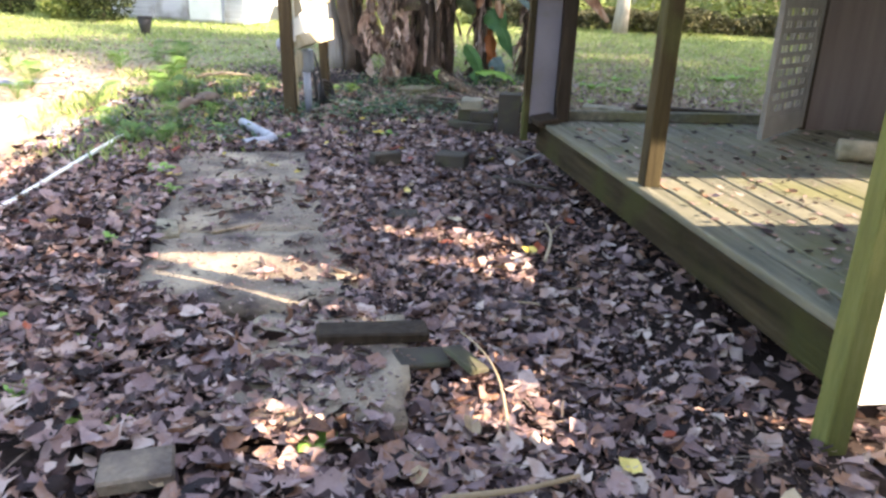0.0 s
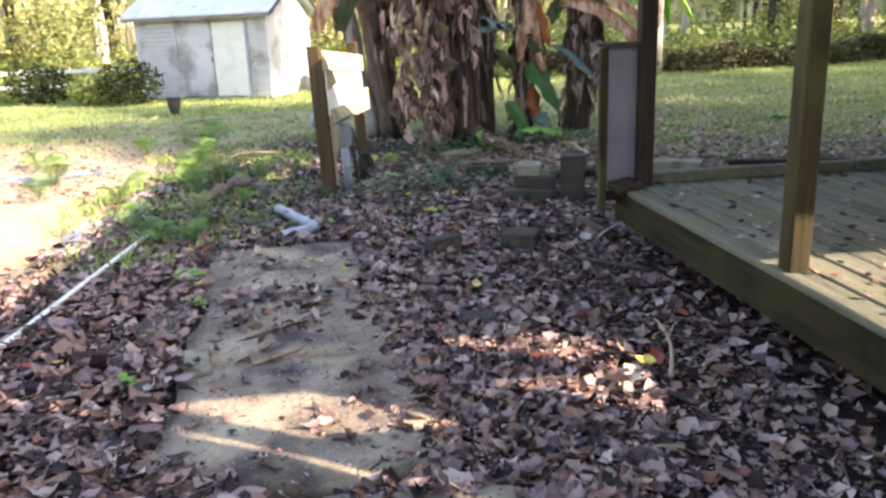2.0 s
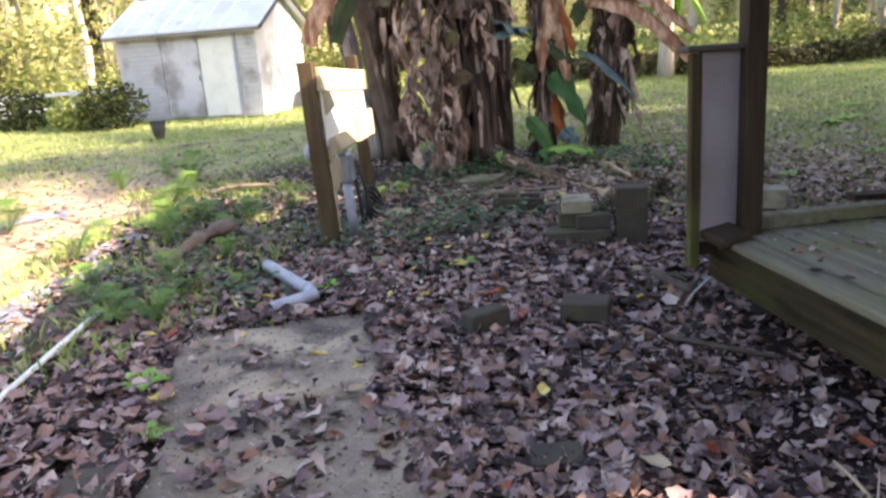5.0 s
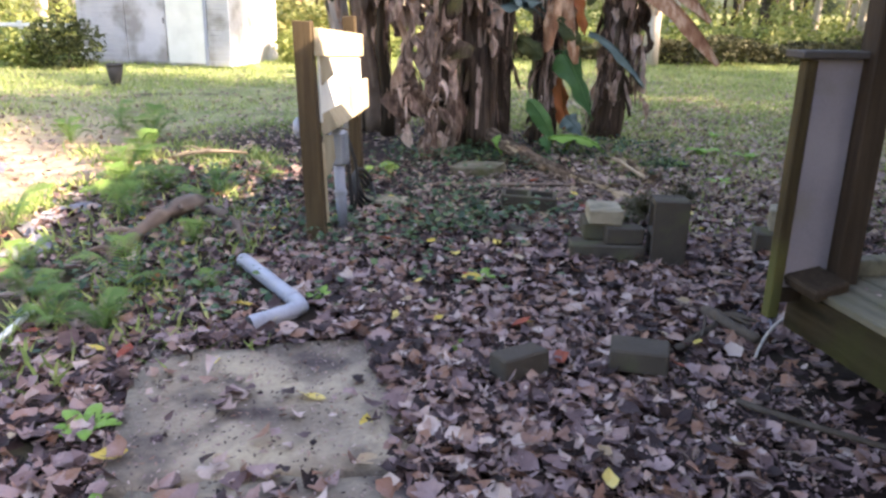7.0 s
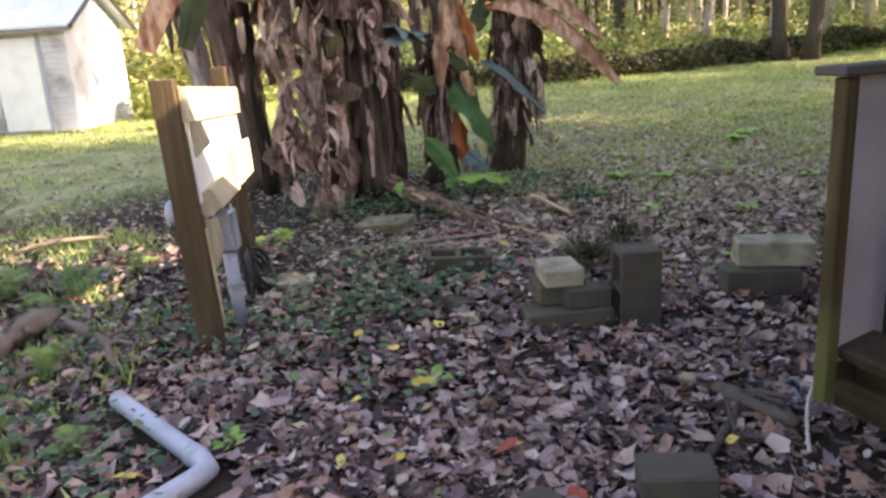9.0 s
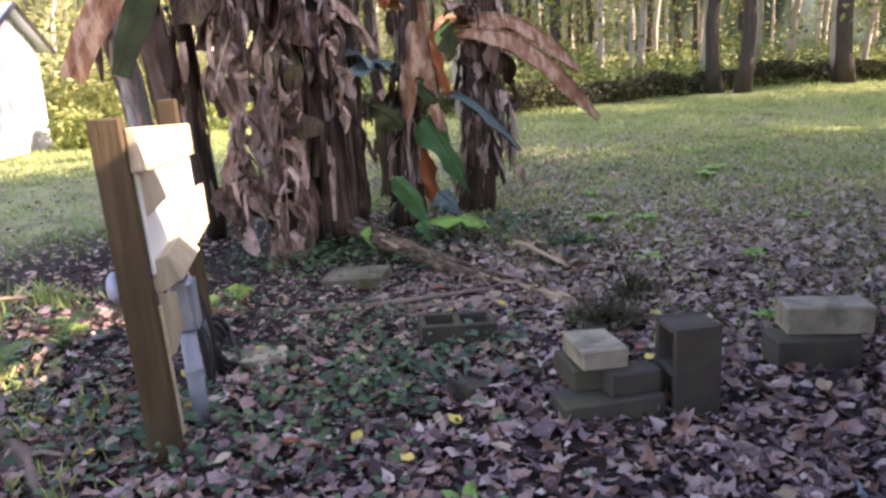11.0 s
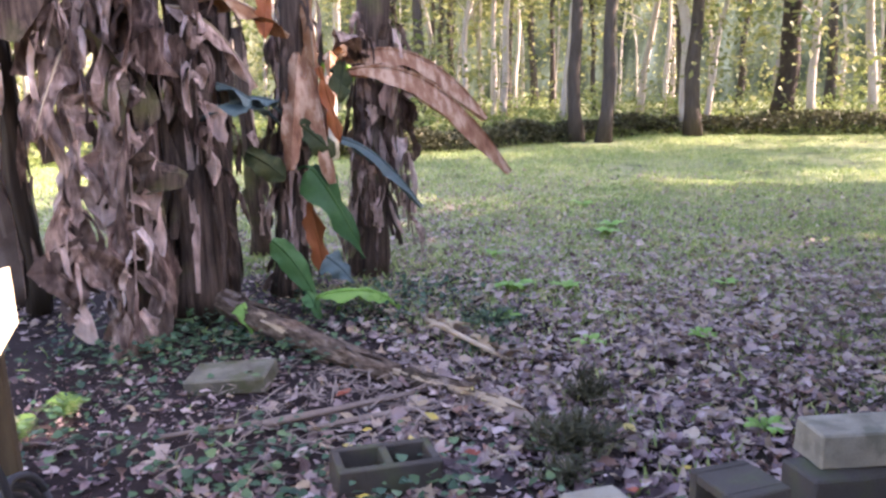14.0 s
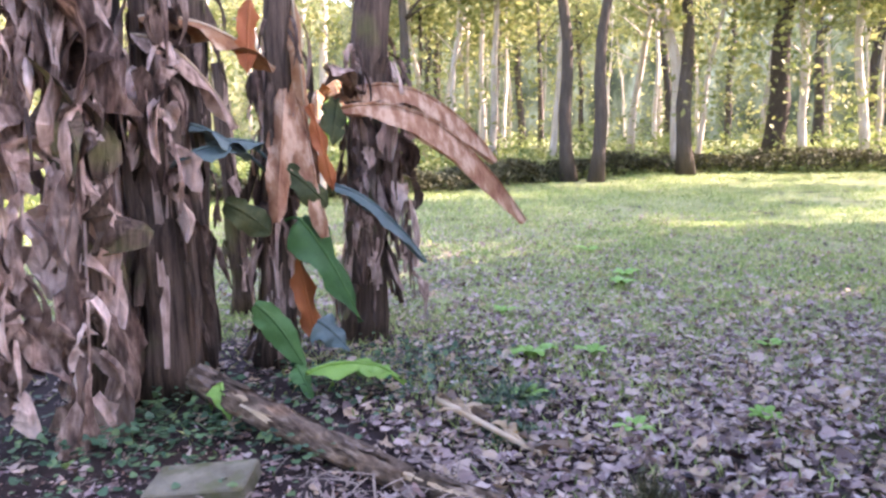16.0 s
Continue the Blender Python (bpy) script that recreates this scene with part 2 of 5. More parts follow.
def ground_material():
    m = material("yard_ground", [(.01, .007, .006), (.024, .016, .014), (.045, .032, .027), (.085, .06, .05)], 3, 45, .9, .6, spec=.12)
    nt = m.node_tree
    N, L = nt.nodes, nt.links
    bs = N["Principled BSDF"]
    base = bs.inputs["Base Color"].links[0].from_socket
    geo = N.new("ShaderNodeNewGeometry")
    sx = N.new("ShaderNodeSeparateXYZ")
    L.new(geo.outputs["Position"], sx.inputs[0])

    def noise(s, d=5):
        n = N.new("ShaderNodeTexNoise")
        n.inputs["Scale"].default_value, n.inputs["Detail"].default_value = s, d
        L.new(geo.outputs["Position"], n.inputs["Vector"])
        return n.outputs[0]

    def ramp(src, a, b):
        r = N.new("ShaderNodeMapRange")
        r.inputs[1].default_value, r.inputs[2].default_value = a, b
        r.interpolation_type = "SMOOTHSTEP"
        L.new(src, r.inputs[0])
        return r.outputs[0]

    def op(kind, a, b):
        n = N.new("ShaderNodeMath")
        n.operation = kind
        for i, v in enumerate((a, b)):
            if isinstance(v, (int, float)):
                n.inputs[i].default_value = v
            else:
                L.new(v, n.inputs[i])
        return n.outputs[0]

    def blend(f, a, c):
        s = N.new("ShaderNodeMix")
        s.data_type = "RGBA"
        L.new(f, s.inputs["Factor"])
        L.new(a, s.inputs[6])
        L.new(c, s.inputs[7])
        return s.outputs[2]

    g = ramp_node(nt, [(.08, .11, .045), (.17, .2, .085), (.29, .3, .14), (.42, .37, .2)])
    L.new(noise(2.2, 8), g.inputs[0])
    lawn = op("MULTIPLY", ramp(op("ADD", sx.outputs[1], op("MULTIPLY", noise(.5), 6.0)), 7.5, 13), ramp(noise(.9, 7), .25, .48))
    bare = op("ADD", op("POWER", op("ADD", sx.outputs[0], -.7), 2.0), op("POWER", op("ADD", sx.outputs[1], -9.6), 2.0))
    lawn = op("MULTIPLY", lawn, ramp(bare, 6, 22))
    col = blend(lawn, base, g.outputs[0])
    t = ramp_node(nt, [(.22, .15, .095), (.42, .32, .22), (.6, .49, .37)])
    L.new(noise(5, 8), t.inputs[0])
    wob = op("ADD", sx.outputs[0], op("MULTIPLY", noise(.8), 1.4))
    tan = op("MULTIPLY", op("SUBTRACT", 1.0, ramp(wob, -2.2, -1.0)), op("SUBTRACT", 1.0, ramp(sx.outputs[1], 9.5, 16.5)))
    col = blend(tan, col, t.outputs[0])
    L.new(col, bs.inputs["Base Color"])
    return m


M_ground = ground_material()


# ---- mesh helpers ----
def gz(x, y):
    """Height of the ground: gentle dips near, a slow rise in the woods."""
    h = 0.022 * math.sin(x * 1.3 + .7) * math.cos(y * .9) + 0.02 * math.sin(x * .45 - y * .6) - .012
    far = max(0.0, math.hypot(x - 0, y - 4) - 27)
    return h + .035 * far


def gz_np(x, y):
    h = 0.022 * np.sin(x * 1.3 + .7) * np.cos(y * .9) + 0.02 * np.sin(x * .45 - y * .6) - .012
    return h + .035 * np.maximum(0, np.hypot(x, y - 4) - 27)


def mesh_of(name, bm, m, smooth=False):
    me = bpy.data.meshes.new(name)
    bm.to_mesh(me)
    bm.free()
    if smooth:
        me.polygons.foreach_set("use_smooth", [True] * len(me.polygons))
    if m:
        me.materials.append(m)
    return me


def thing(name, label, category, group="", at=None):
    e = new(name)
    e.empty_display_size = .1
    if at is not None:
        e.matrix_basis = at if isinstance(at, Matrix) else Matrix.Translation(at)
    return tagged(e, label, category, group)


def part(name, bm, m, parent, label="", smooth=False):
    ob = new(name, bm if isinstance(bm, bpy.types.Mesh) else mesh_of(name, bm, m, smooth))
    ob.parent = parent
    return tagged(ob, label)


def solo(name, bm, m, label, category, group="", kind="", at=None, smooth=False):
    ob = new(name, mesh_of(name, bm, m, smooth))
    if at is not None:
        ob.matrix_basis = at
    return tagged(ob, label, category, group, kind)


def box(lo, hi, bevel=0.0, m=None, bm=None, jitter=0.0):
    b = bm or bmesh.new()
    lo, hi = Vector(lo), Vector(hi)
    mid, size = (lo + hi) / 2, hi - lo
    r = bmesh.ops.create_cube(b, size=1)
    vs = r["verts"]
    for v in vs:
        v.co = Vector((v.co.x * size.x, v.co.y * size.y, v.co.z * size.z)) + mid
        if jitter:
            v.co += Vector((rnd.uniform(-1, 1), rnd.uniform(-1, 1), rnd.uniform(-1, 1))) * jitter
        if m is not None:
            v.co = m @ v.co
    if bevel:
        es = list({e for v in vs for e in v.link_edges})
        bmesh.ops.bevel(b, geom=es, offset=bevel, segments=1, affect="EDGES")
    return b


def tube(pts, radii, n=10, bm=None, cap=True, rough=0.0, fibre=0):
    b = bm or bmesh.new()
    pts = [Vector(p) for p in pts]
    rings = []
    ph = rnd.uniform(0, 9)
    side = None
    for i, p in enumerate(pts):
        d = (pts[min(i + 1, len(pts) - 1)] - pts[max(i - 1, 0)]).normalized()
        if side is None:
            side = d.cross(Vector((0, 0, 1)) if abs(d.z) < .9 else Vector((1, 0, 0))).normalized()
        side = (side - d * side.dot(d)).normalized()
        up = d.cross(side)
        r = radii[i] if isinstance(radii, (list, tuple)) else radii
        ring = []
        for k in range(n):
            a = 2 * math.pi * k / n
            q = r * (1 + rough * rnd.uniform(-1, 1) + (.1 * math.sin(fibre * a + ph + i * .06) if fibre else 0))
            ring.append(b.verts.new(p + side * math.cos(a) * q + up * math.sin(a) * q))
        rings.append(ring)
    for a, c in zip(rings, rings[1:]):
        for k in range(n):
            b.faces.new((a[k], a[(k + 1) % n], c[(k + 1) % n], c[k]))
    if cap:
        b.faces.new(rings[0][::-1])
        b.faces.new(rings[-1])
    return b


def bend(a, c, lift, n=8, side=0.0):
    """Points of an arc from a to c that rises by lift on the way."""
    a, c = Vector(a), Vector(c)
    s = (c - a).cross(Vector((0, 0, 1)))
    s = s.normalized() if s.length > 1e-6 else Vector((1, 0, 0))
    return [a.lerp(c, t) + Vector((0, 0, lift * 4 * t * (1 - t))) + s * side * math.sin(t * math.pi) for t in [i / n for i in range(n + 1)]]


def blade(pts, width, fold=.3, ragged=.0, shape="leaf", curl=0.0, facing=None, bm=None, thick=.004, lobes=2, crumple=0.0):
    """A leaf blade along pts with a folded midrib and ragged edges; two skins, so it has thickness."""
    b = bm or bmesh.new()
    n = len(pts) - 1
    rows = []
    ph, rate = rnd.uniform(0, 6.28), rnd.uniform(.7, 1.3)
    for i, p in enumerate(pts):
        p = Vector(p)
        t = i / n
        d = (Vector(pts[min(i + 1, n)]) - Vector(pts[max(i - 1, 0)])).normalized()
        f = Vector(facing) if facing is not None else Vector((0, 0, 1))
        s = d.cross(f)
        s = s.normalized() if s.length > 1e-4 else Vector((1, 0, 0))
        nrm = s.cross(d)
        if shape == "leaf":
            w = width * (math.sin(math.pi * min(1, t * .93 + .05)) ** .6)
        elif shape == "heart":
            w = width * (1 - t) ** .7 * min(1, (t + .12) * 4)
        elif shape == "flap":
            w = width * (.4 + .6 * t)
        elif shape == "tongue":
            w = width * (.3 + .7 * min(1, t * 1.5)) * (1 if t < .72 else max(.12, 1 - (t - .72) * 3.1))
        elif shape == "droop":
            w = width * min(1, .45 + 1.6 * t) * (1 if t < .82 else 1 - (t - .82) * 2.2)
        elif shape == "arch":
            w = width * min(1, .3 + 2.2 * t) * (1 if t < .8 else 1 - (t - .8) * 3.4)
        elif shape == "tri":
            w = width * (.55 + .45 * min(1, t * 4)) * max(.04, 1 - t) ** .55
        else:
            w = width * (1 - .8 * t)
        row = []
        for k in range(-lobes, lobes + 1):
            u = k / lobes
            ww = w * (1 + (ragged * rnd.uniform(-1, 1) if abs(k) == lobes else 0)) / 2
            z = -fold * abs(u) * ww + curl * u * u * ww + ((ragged * .25 + crumple) * width * (.35 * rnd.uniform(-1, 1) + math.sin(ph + i * rate + u * 1.7) * abs(u)) if k else 0)
            row.append((p + s * u * ww + nrm * z, nrm))
        if i == n and shape == "flap":
            tear = (pts[-1] - pts[0]).length if isinstance(pts[0], Vector) else .3
            row = [(q + d * tear * rnd.uniform(-.22, .16), m_) for q, m_ in row]
        rows.append(row)
    top = [[b.verts.new(q) for q, _ in r] for r in rows]
    low = [[b.verts.new(q - m_ * thick) for q, m_ in r] for r in rows]
    w = 2 * lobes
    for i in range(n):
        for k in range(w):
            b.faces.new((top[i][k], top[i][k + 1], top[i + 1][k + 1], top[i + 1][k]))
            b.faces.new((low[i][k + 1], low[i][k], low[i + 1][k], low[i + 1][k + 1]))
    return b


def scatter(name, m, template, faces, place, rot, size, label, category, seed_curl=0.0):
    """One mesh of many small copies of a template: place (n,3), rot (n,3,3), size (n,)."""
    tv, tf = np.array(template, float), np.array(faces, int)
    n = len(place)
    v = np.einsum("nij,kj->nki", rot, tv) * size[:, None, None] + place[:, None, :]
    f = tf[None] + (np.arange(n) * len(tv))[:, None, None]
    me = bpy.data.meshes.new(name)
    v, f = v.reshape(-1, 3), f.reshape(-1, tf.shape[1])
    me.vertices.add(len(v))
    me.vertices.foreach_set("co", v.ravel())
    me.loops.add(f.size)
    me.loops.foreach_set("vertex_index", f.ravel())
    me.polygons.add(len(f))
    me.polygons.foreach_set("loop_start", np.arange(len(f)) * tf.shape[1])
    me.update(calc_edges=True)
    me.materials.append(m)
    return tagged(new(name, me), label, category, kind="stuff")


def rots(n, tilt):
    """Random turns about z after a random tilt up to tilt radians."""
    a, t, p = rng.uniform(0, 2 * np.pi, n), rng.normal(0, tilt, n), rng.uniform(0, 2 * np.pi, n)
    ca, sa, ct, st = np.cos(a), np.sin(a), np.cos(t), np.sin(t)
    z, o = np.zeros(n), np.ones(n)
    rz = np.stack([np.stack([ca, -sa, z], 1), np.stack([sa, ca, z], 1), np.stack([z, z, o], 1)], 1)
    rx = np.stack([np.stack([o, z, z], 1), np.stack([z, ct, -st], 1), np.stack([z, st, ct], 1)], 1)
    cp, sp = np.cos(p), np.sin(p)
    rp = np.stack([np.stack([cp, -sp, z], 1), np.stack([sp, cp, z], 1), np.stack([z, z, o], 1)], 1)
    return rz @ rx @ rp


def lobed(k, deep, cup, long=1.0):
    """Outline fan of a lobed leaf of k points, half a unit in radius."""
    v = [(0, 0, 0)]
    for i in range(2 * k):
        a = math.pi * i / k
        r = .5 if i % 2 == 0 else .5 * deep
        v.append((r * math.cos(a), long * r * math.sin(a), cup * r * (1 + .5 * math.sin(2 * a))))
    return v, [(0, i + 1, (i + 1) % (2 * k) + 1) for i in range(2 * k)]


def shed_leaf(k, long, cup, fold, seed):
    """A fallen leaf: an uneven lobed outline, folded along its rib and cupped, half a unit long each way."""
    r_ = random.Random(seed)
    v = [(0, 0, 0)]
    n = 2 * k
    for i in range(n):
        a = 2 * math.pi * i / n + r_.uniform(-.16, .16)
        r = .5 * (r_.uniform(.85, 1.1) if i % 2 == 0 else r_.uniform(.52, .86))
        x, y = r * math.cos(a), long * r * math.sin(a)
        v.append((x, y, fold * abs(y) + cup * x * x * 2 + r_.uniform(-.07, .07)))
    return v, [(0, i + 1, (i + 1) % n + 1) for i in range(n)]


# ---- ground and far setting ----
def ground():
    fine = np.concatenate([[-160, -110, -80, -60, -45, -35, -28, -22, -17, -13, -10, -8, -6.5], np.arange(-5.5, 6.01, .25), [6.8, 8, 10, 13, 17, 22, 28, 35, 45, 60, 80, 110, 160]])
    ys = np.concatenate([[-160, -100, -60, -35, -20, -12, -8, -5, -3, -2, -1], np.arange(-.5, 14.01, .25), [14.6, 15.5, 17, 19, 22, 26, 30, 35, 42, 50, 62, 80, 110, 160]])
    bm = bmesh.new()
    grid = [[bm.verts.new((x, y, gz(x, y))) for x in fine] for y in ys]
    for r, q in zip(grid, grid[1:]):
        for i in range(len(fine) - 1):
            bm.faces.new((r[i], r[i + 1], q[i + 1], q[i]))
    solo("ground", bm, M_ground, "damp yard soil with leaf litter and thin lawn", "ground", kind="structure", smooth=True)


ground()


def backdrop():
    bm = bmesh.new()
    n = 60
    # full circle; the unseen rear part is added to block low sky light
    ring = [(78 * math.cos(2 * math.pi * i / n), 78 * math.sin(2 * math.pi * i / n) + 4) for i in range(n + 1)]
    lo = [bm.verts.new((x, y, 0)) for x, y in ring]
    hi = [bm.verts.new((x, y, 17 + 3 * math.sin(i * 1.7))) for i, (x, y) in enumerate(ring)]
    for i in range(n):
        bm.faces.new((lo[i], lo[i + 1], hi[i + 1], hi[i]))
    solo("backdrop", bm, M_back, "distant sunlit autumn woods behind the yard", "woods", kind="structure")


backdrop()


# ---- house and porch ----
DX, DY0, DY1, DZ = 1.6, 1.98, 5.66, .39


def porch():
    e = thing("porch_deck", "weathered grey wooden porch deck with mossy edge board", "deck")
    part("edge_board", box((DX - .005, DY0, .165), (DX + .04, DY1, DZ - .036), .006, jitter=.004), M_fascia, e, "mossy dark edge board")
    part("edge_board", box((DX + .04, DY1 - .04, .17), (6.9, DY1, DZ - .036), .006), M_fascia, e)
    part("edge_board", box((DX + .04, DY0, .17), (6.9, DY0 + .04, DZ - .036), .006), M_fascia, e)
    w, x = .14, DX - .012
    plank_mesh = {}
    i = 0
    while x < 6.8:
        key = i % 4
        if key not in plank_mesh:
            plank_mesh[key] = mesh_of("deck_plank", box((0, DY0 + .002, 0), (w - .015, DY1 + .012, .034), .004, jitter=.0025), M_deck)
        p = part("deck_plank", plank_mesh[key], None, e)
        p.location = (x, 0, DZ - .034 + .003 * (i % 3))
        x += w
        i += 1
    part("corner_block", box((0, 0, 0), (.16, .24, .05), .01, pose(1.54, 5.4, .36, 6, -12, 8)), M_dkpost, e, "loose dark wood block on the corner")


porch()


def post(name, x, y, z0, z1, s, m, label):
    bm = box((-s / 2, -s / 2, 0), (s / 2, s / 2, z1 - z0), .006, jitter=.003)
    return solo(name, bm, m, label, "post", "posts of the porch", at=pose(x, y, z0))


post("porch_post", 1.66, 3.67, DZ, 2.56, .09, M_post, "brown porch post with mossy green foot on the deck")
post("porch_post", 1.74, 5.56, .2, 2.56, .1, M_dkpost, "dark brown corner post of the porch")
post("porch_post", 1.585, 1.9, -.02, 2.56, .085, M_green, "algae-green wooden porch post standing in the leaves")


def half_wall():
    e = thing("half_wall", "short lilac-grey panelled half wall beside the porch corner", "half wall")
    part("panel", box((1.5, 5.57, .37), (1.69, 5.63, 1.27), .004), M_lilac, e, "lilac-grey painted panel")
    part("edge_strip", box((1.45, 5.56, .24), (1.498, 5.61, 1.265), .004), M_post, e, "mossy wooden edge strip")
    part("cap", box((1.42, 5.54, 1.272), (1.692, 5.66, 1.3), .005), M_dark, e, "dark cap board")
    part("bottom_rail", box((1.505, 5.575, .3), (1.688, 5.625, .366), .005), M_dkpost, e)


half_wall()


def back_rail():
    e = thing("bottom_rail", "grey wooden sill rail along the back of the porch", "rail")
    part("rail", box((1.8, 5.58, DZ + .004), (3.58, 5.66, DZ + .075), .008, jitter=.004), M_deck, e)
    part("debris_board", box((0, 0, 0), (.85, .09, .03), .004, pose(2.4, 5.7, DZ + .075, 0, 2, -3)), M_dkpost, e)


back_rail()


def shade_walls():
    bm = box((1.63, 1.96, .1), (7.2, 2.0, 1.54))
    solo("wall_south", bm, M_white, "white painted low wall of the porch with a worn lower edge", "wall", kind="structure")
    # unseen upper pieces, added so the gaps between them form the sun patches
    for i, (x0, x1, z0, z1) in enumerate(((1.63, 1.78, 1.543, 2.55), (2.42, 3.2, 1.543, 2.55), (1.783, 2.417, 2.02, 2.55), (3.203, 3.78, 2.02, 2.55))):
        solo("wall_south_%d" % (i + 2), box((x0, 1.96, z0), (x1, 2.0, z1)), M_white, "unseen white upper wall piece that shapes the sun patches", "wall", kind="structure")
    # unseen wall; its two openings are added to throw sun flecks on the litter
    for i, (y0, y1, z0, z1) in enumerate(((-9, .75, 0, 2.55), (.752, 1.05, 0, 1.27), (.752, 1.05, 1.47, 2.55), (1.052, 1.3, 0, 2.55), (1.302, 1.72, 0, .68), (1.302, 1.72, .97, 2.55), (1.722, 1.8, 0, 2.55))):
        solo("shade_side_%d" % (i + 1), box((1.72, y0, z0), (1.78, y1, z1)), M_siding, "unseen pale side wall with openings added for sun flecks", "wall", kind="structure")
    solo("wall_back", box((3.62, 5.36, .3), (7.2, 5.42, 2.55)), M_brown, "dark brown panelled porch wall", "wall", kind="structure")
    solo("wall_east", box((7.2, 1.96, 0), (7.3, 5.7, 2.55)), M_brown, "dark brown house wall", "wall", kind="structure")
    solo("roof", box((1.58, 1.98, 2.555), (7.6, 6.5, 2.59)), M_dark, "dark porch roof", "roof", kind="structure")
    # out-of-view overhangs, added to keep sun off the ground by the stand
    solo("shade_roof", box((2.75, 6.503, 2.555), (7.6, 7.25, 2.59)), M_dark, "unseen dark overhang added to shade the ground behind the porch", "roof", kind="structure")
    solo("shade_roof_2", box((4.0, 7.253, 2.555), (7.6, 7.7, 2.59)), M_dark, "unseen dark overhang added to shade the ground behind the porch", "roof", kind="structure")
    solo("wall_house", box((7.7, 2.4, 0), (13, 6, 4.6)), M_siding, "pale wall of the house beyond the porch", "wall", kind="structure")
    solo("roof_side", box((1.58, -9, 2.56), (1.82, 1.83, 2.66)), M_dark, "dark roof overhang of the house", "roof", kind="structure")


shade_walls()


def screen_door():
    m = pose(3.56, 5.33, DZ + .03, 0, 0, 180 + 39.6)
    e = thing("screen_door", "grey wooden screen door standing open with a cut-out lower panel", "door", at=m)
    W, H = .83, 2.0
    part("stile", box((0, -.018, 0), (.075, .018, H), .004), M_door, e)
    part("stile", box((W - .075, -.018, 0), (W, .018, H), .004), M_door, e)
    for z0, z1 in ((0, .14), (.86, .95), (H - .1, H)):
        part("door_rail", box((.076, -.017, z0), (W - .076, .017, z1), .003), M_door, e)
    for x in (.3, .5):
        part("bar", box((x, -.01, .951), (x + .035, .01, H - .101), .002), M_door, e)
    # lower panel with rows of cut-outs
    bm = bmesh.new()
    nx, nz, x0, x1, z0, z1 = 7, 9, .076, W - .076, .141, .859
    cw, ch = (x1 - x0) / nx, (z1 - z0) / nz
    for i in range(nx):
        for k in range(nz):
            a, b = x0 + i * cw, z0 + k * ch
            g = .2 if (i + k) % 2 else .5
            box((a, -.006, b), (a + cw * g, .006, b + ch), 0, bm=bm)
            box((a + cw * g, -.006, b), (a + cw, .006, b + ch * .42), 0, bm=bm)
    part("cutout_panel", bm, M_door, e, "grey panel with square cut-outs")
    part("door_handle", tube([(W - .04, .02, .95), (W - .04, .06, .96), (W - .04, .06, 1.06), (W - .04, .02, 1.07)], .008, 6), M_metal, e, "metal pull handle")


screen_door()
solo("door_post", box((3.55, 5.34, DZ), (3.618, 5.44, 2.55), .005), M_dkpost, "dark brown door post on the porch", "post", "posts of the porch")
rb = tube(bend((3.15, 4.28, DZ + .075), (3.75, 4.05, DZ + .075), 0, 6), .07, 14, rough=.03)
solo("rolled_mat", rb, M_blocktop, "pale rolled mat lying on the porch deck", "mat", smooth=True)


# ---- paving ----
def paving():
    e = thing("concrete_path", "worn concrete slab path half covered by leaves", "path")
    e["kind"] = "structure"
    for y, lx, ly, cx, rz in ((5.5, 1.0, .98, -.54, 1.5), (4.5, 1.02, .99, -.43, -1), (3.5, 1.0, .98, -.36, 1), (2.5, .6, .8, -.02, -6)):
        bm = bmesh.new()
        n = 9
        
        def rim(a):
            return .02 * rnd.uniform(-1, 1) if a in (0, n) else 0

        top = [[bm.verts.new((-lx / 2 + lx * a / n + rim(a), -ly / 2 + ly * c / n + rim(c), .052 + .006 * rnd.uniform(-1, 1) - (.008 if a in (0, n) or c in (0, n) else 0))) for a in range(n + 1)] for c in range(n + 1)]
        for c in range(n):
            for a in range(n):
                bm.faces.new((top[c][a], top[c][a + 1], top[c + 1][a + 1], top[c + 1][a]))
        r = bmesh.ops.extrude_face_region(bm, geom=bm.faces[:])
        for v in r["geom"]:
            if isinstance(v, bmesh.types.BMVert):
                v.co.z -= .09
        bmesh.ops.recalc_face_normals(bm, faces=bm.faces[:])
        s = part("slab", bm, M_conc, e, smooth=True)
        s.matrix_basis = pose(cx, y, 0, 0, 0, rz)


paving()


def stone(name, lo, hi, at, m, label, category="stone", group="", n=3):
    """A worn stone or brick: a bevelled box with rounded, uneven edges."""
    bm = box(lo, hi, min(.008, (hi[2] - lo[2]) * .2), jitter=.005)
    return solo(name, bm, m, label, category, group, at=at)


stone("wooden_board", (-.21, -.06, 0), (.21, .06, .045), pose(.165, 2.64, .055, 2, 1, 4), M_dkpost, "short dark weathered board lying in the leaves", "board")
stone("slate_piece", (-.05, -.085, 0), (.05, .085, .02), pose(.49, 2.44, .05, 12, 14, 35), M_block, "broken grey slate piece propped in leaves", "stone")
stone("slate_piece", (-.1, -.06, 0), (.1, .06, .03), pose(.34, 2.5, .02, 4, 3, 10), M_block, "dark flat stone under leaf litter", "stone")
stone("brick", (-.1, -.16, 0), (.1, .16, .05), pose(-1.12, 4.5, .0, 3, 2, 3), M_block, "dark flat paver sunk among leaves", "brick", "loose bricks")
stone("brick", (-.06, -.13, 0), (.06, .13, .05), pose(-.84, 4.0, .02, 2, 4, 12), M_blocktop, "pale paver at the path edge", "brick", "loose bricks")
stone("brick", (-.09, -.06, 0), (.09, .06, .05), pose(.45, 4.42, -.028, 2, 0, -8), M_block, "dark flat paver sunk in leaves", "brick", "loose bricks")
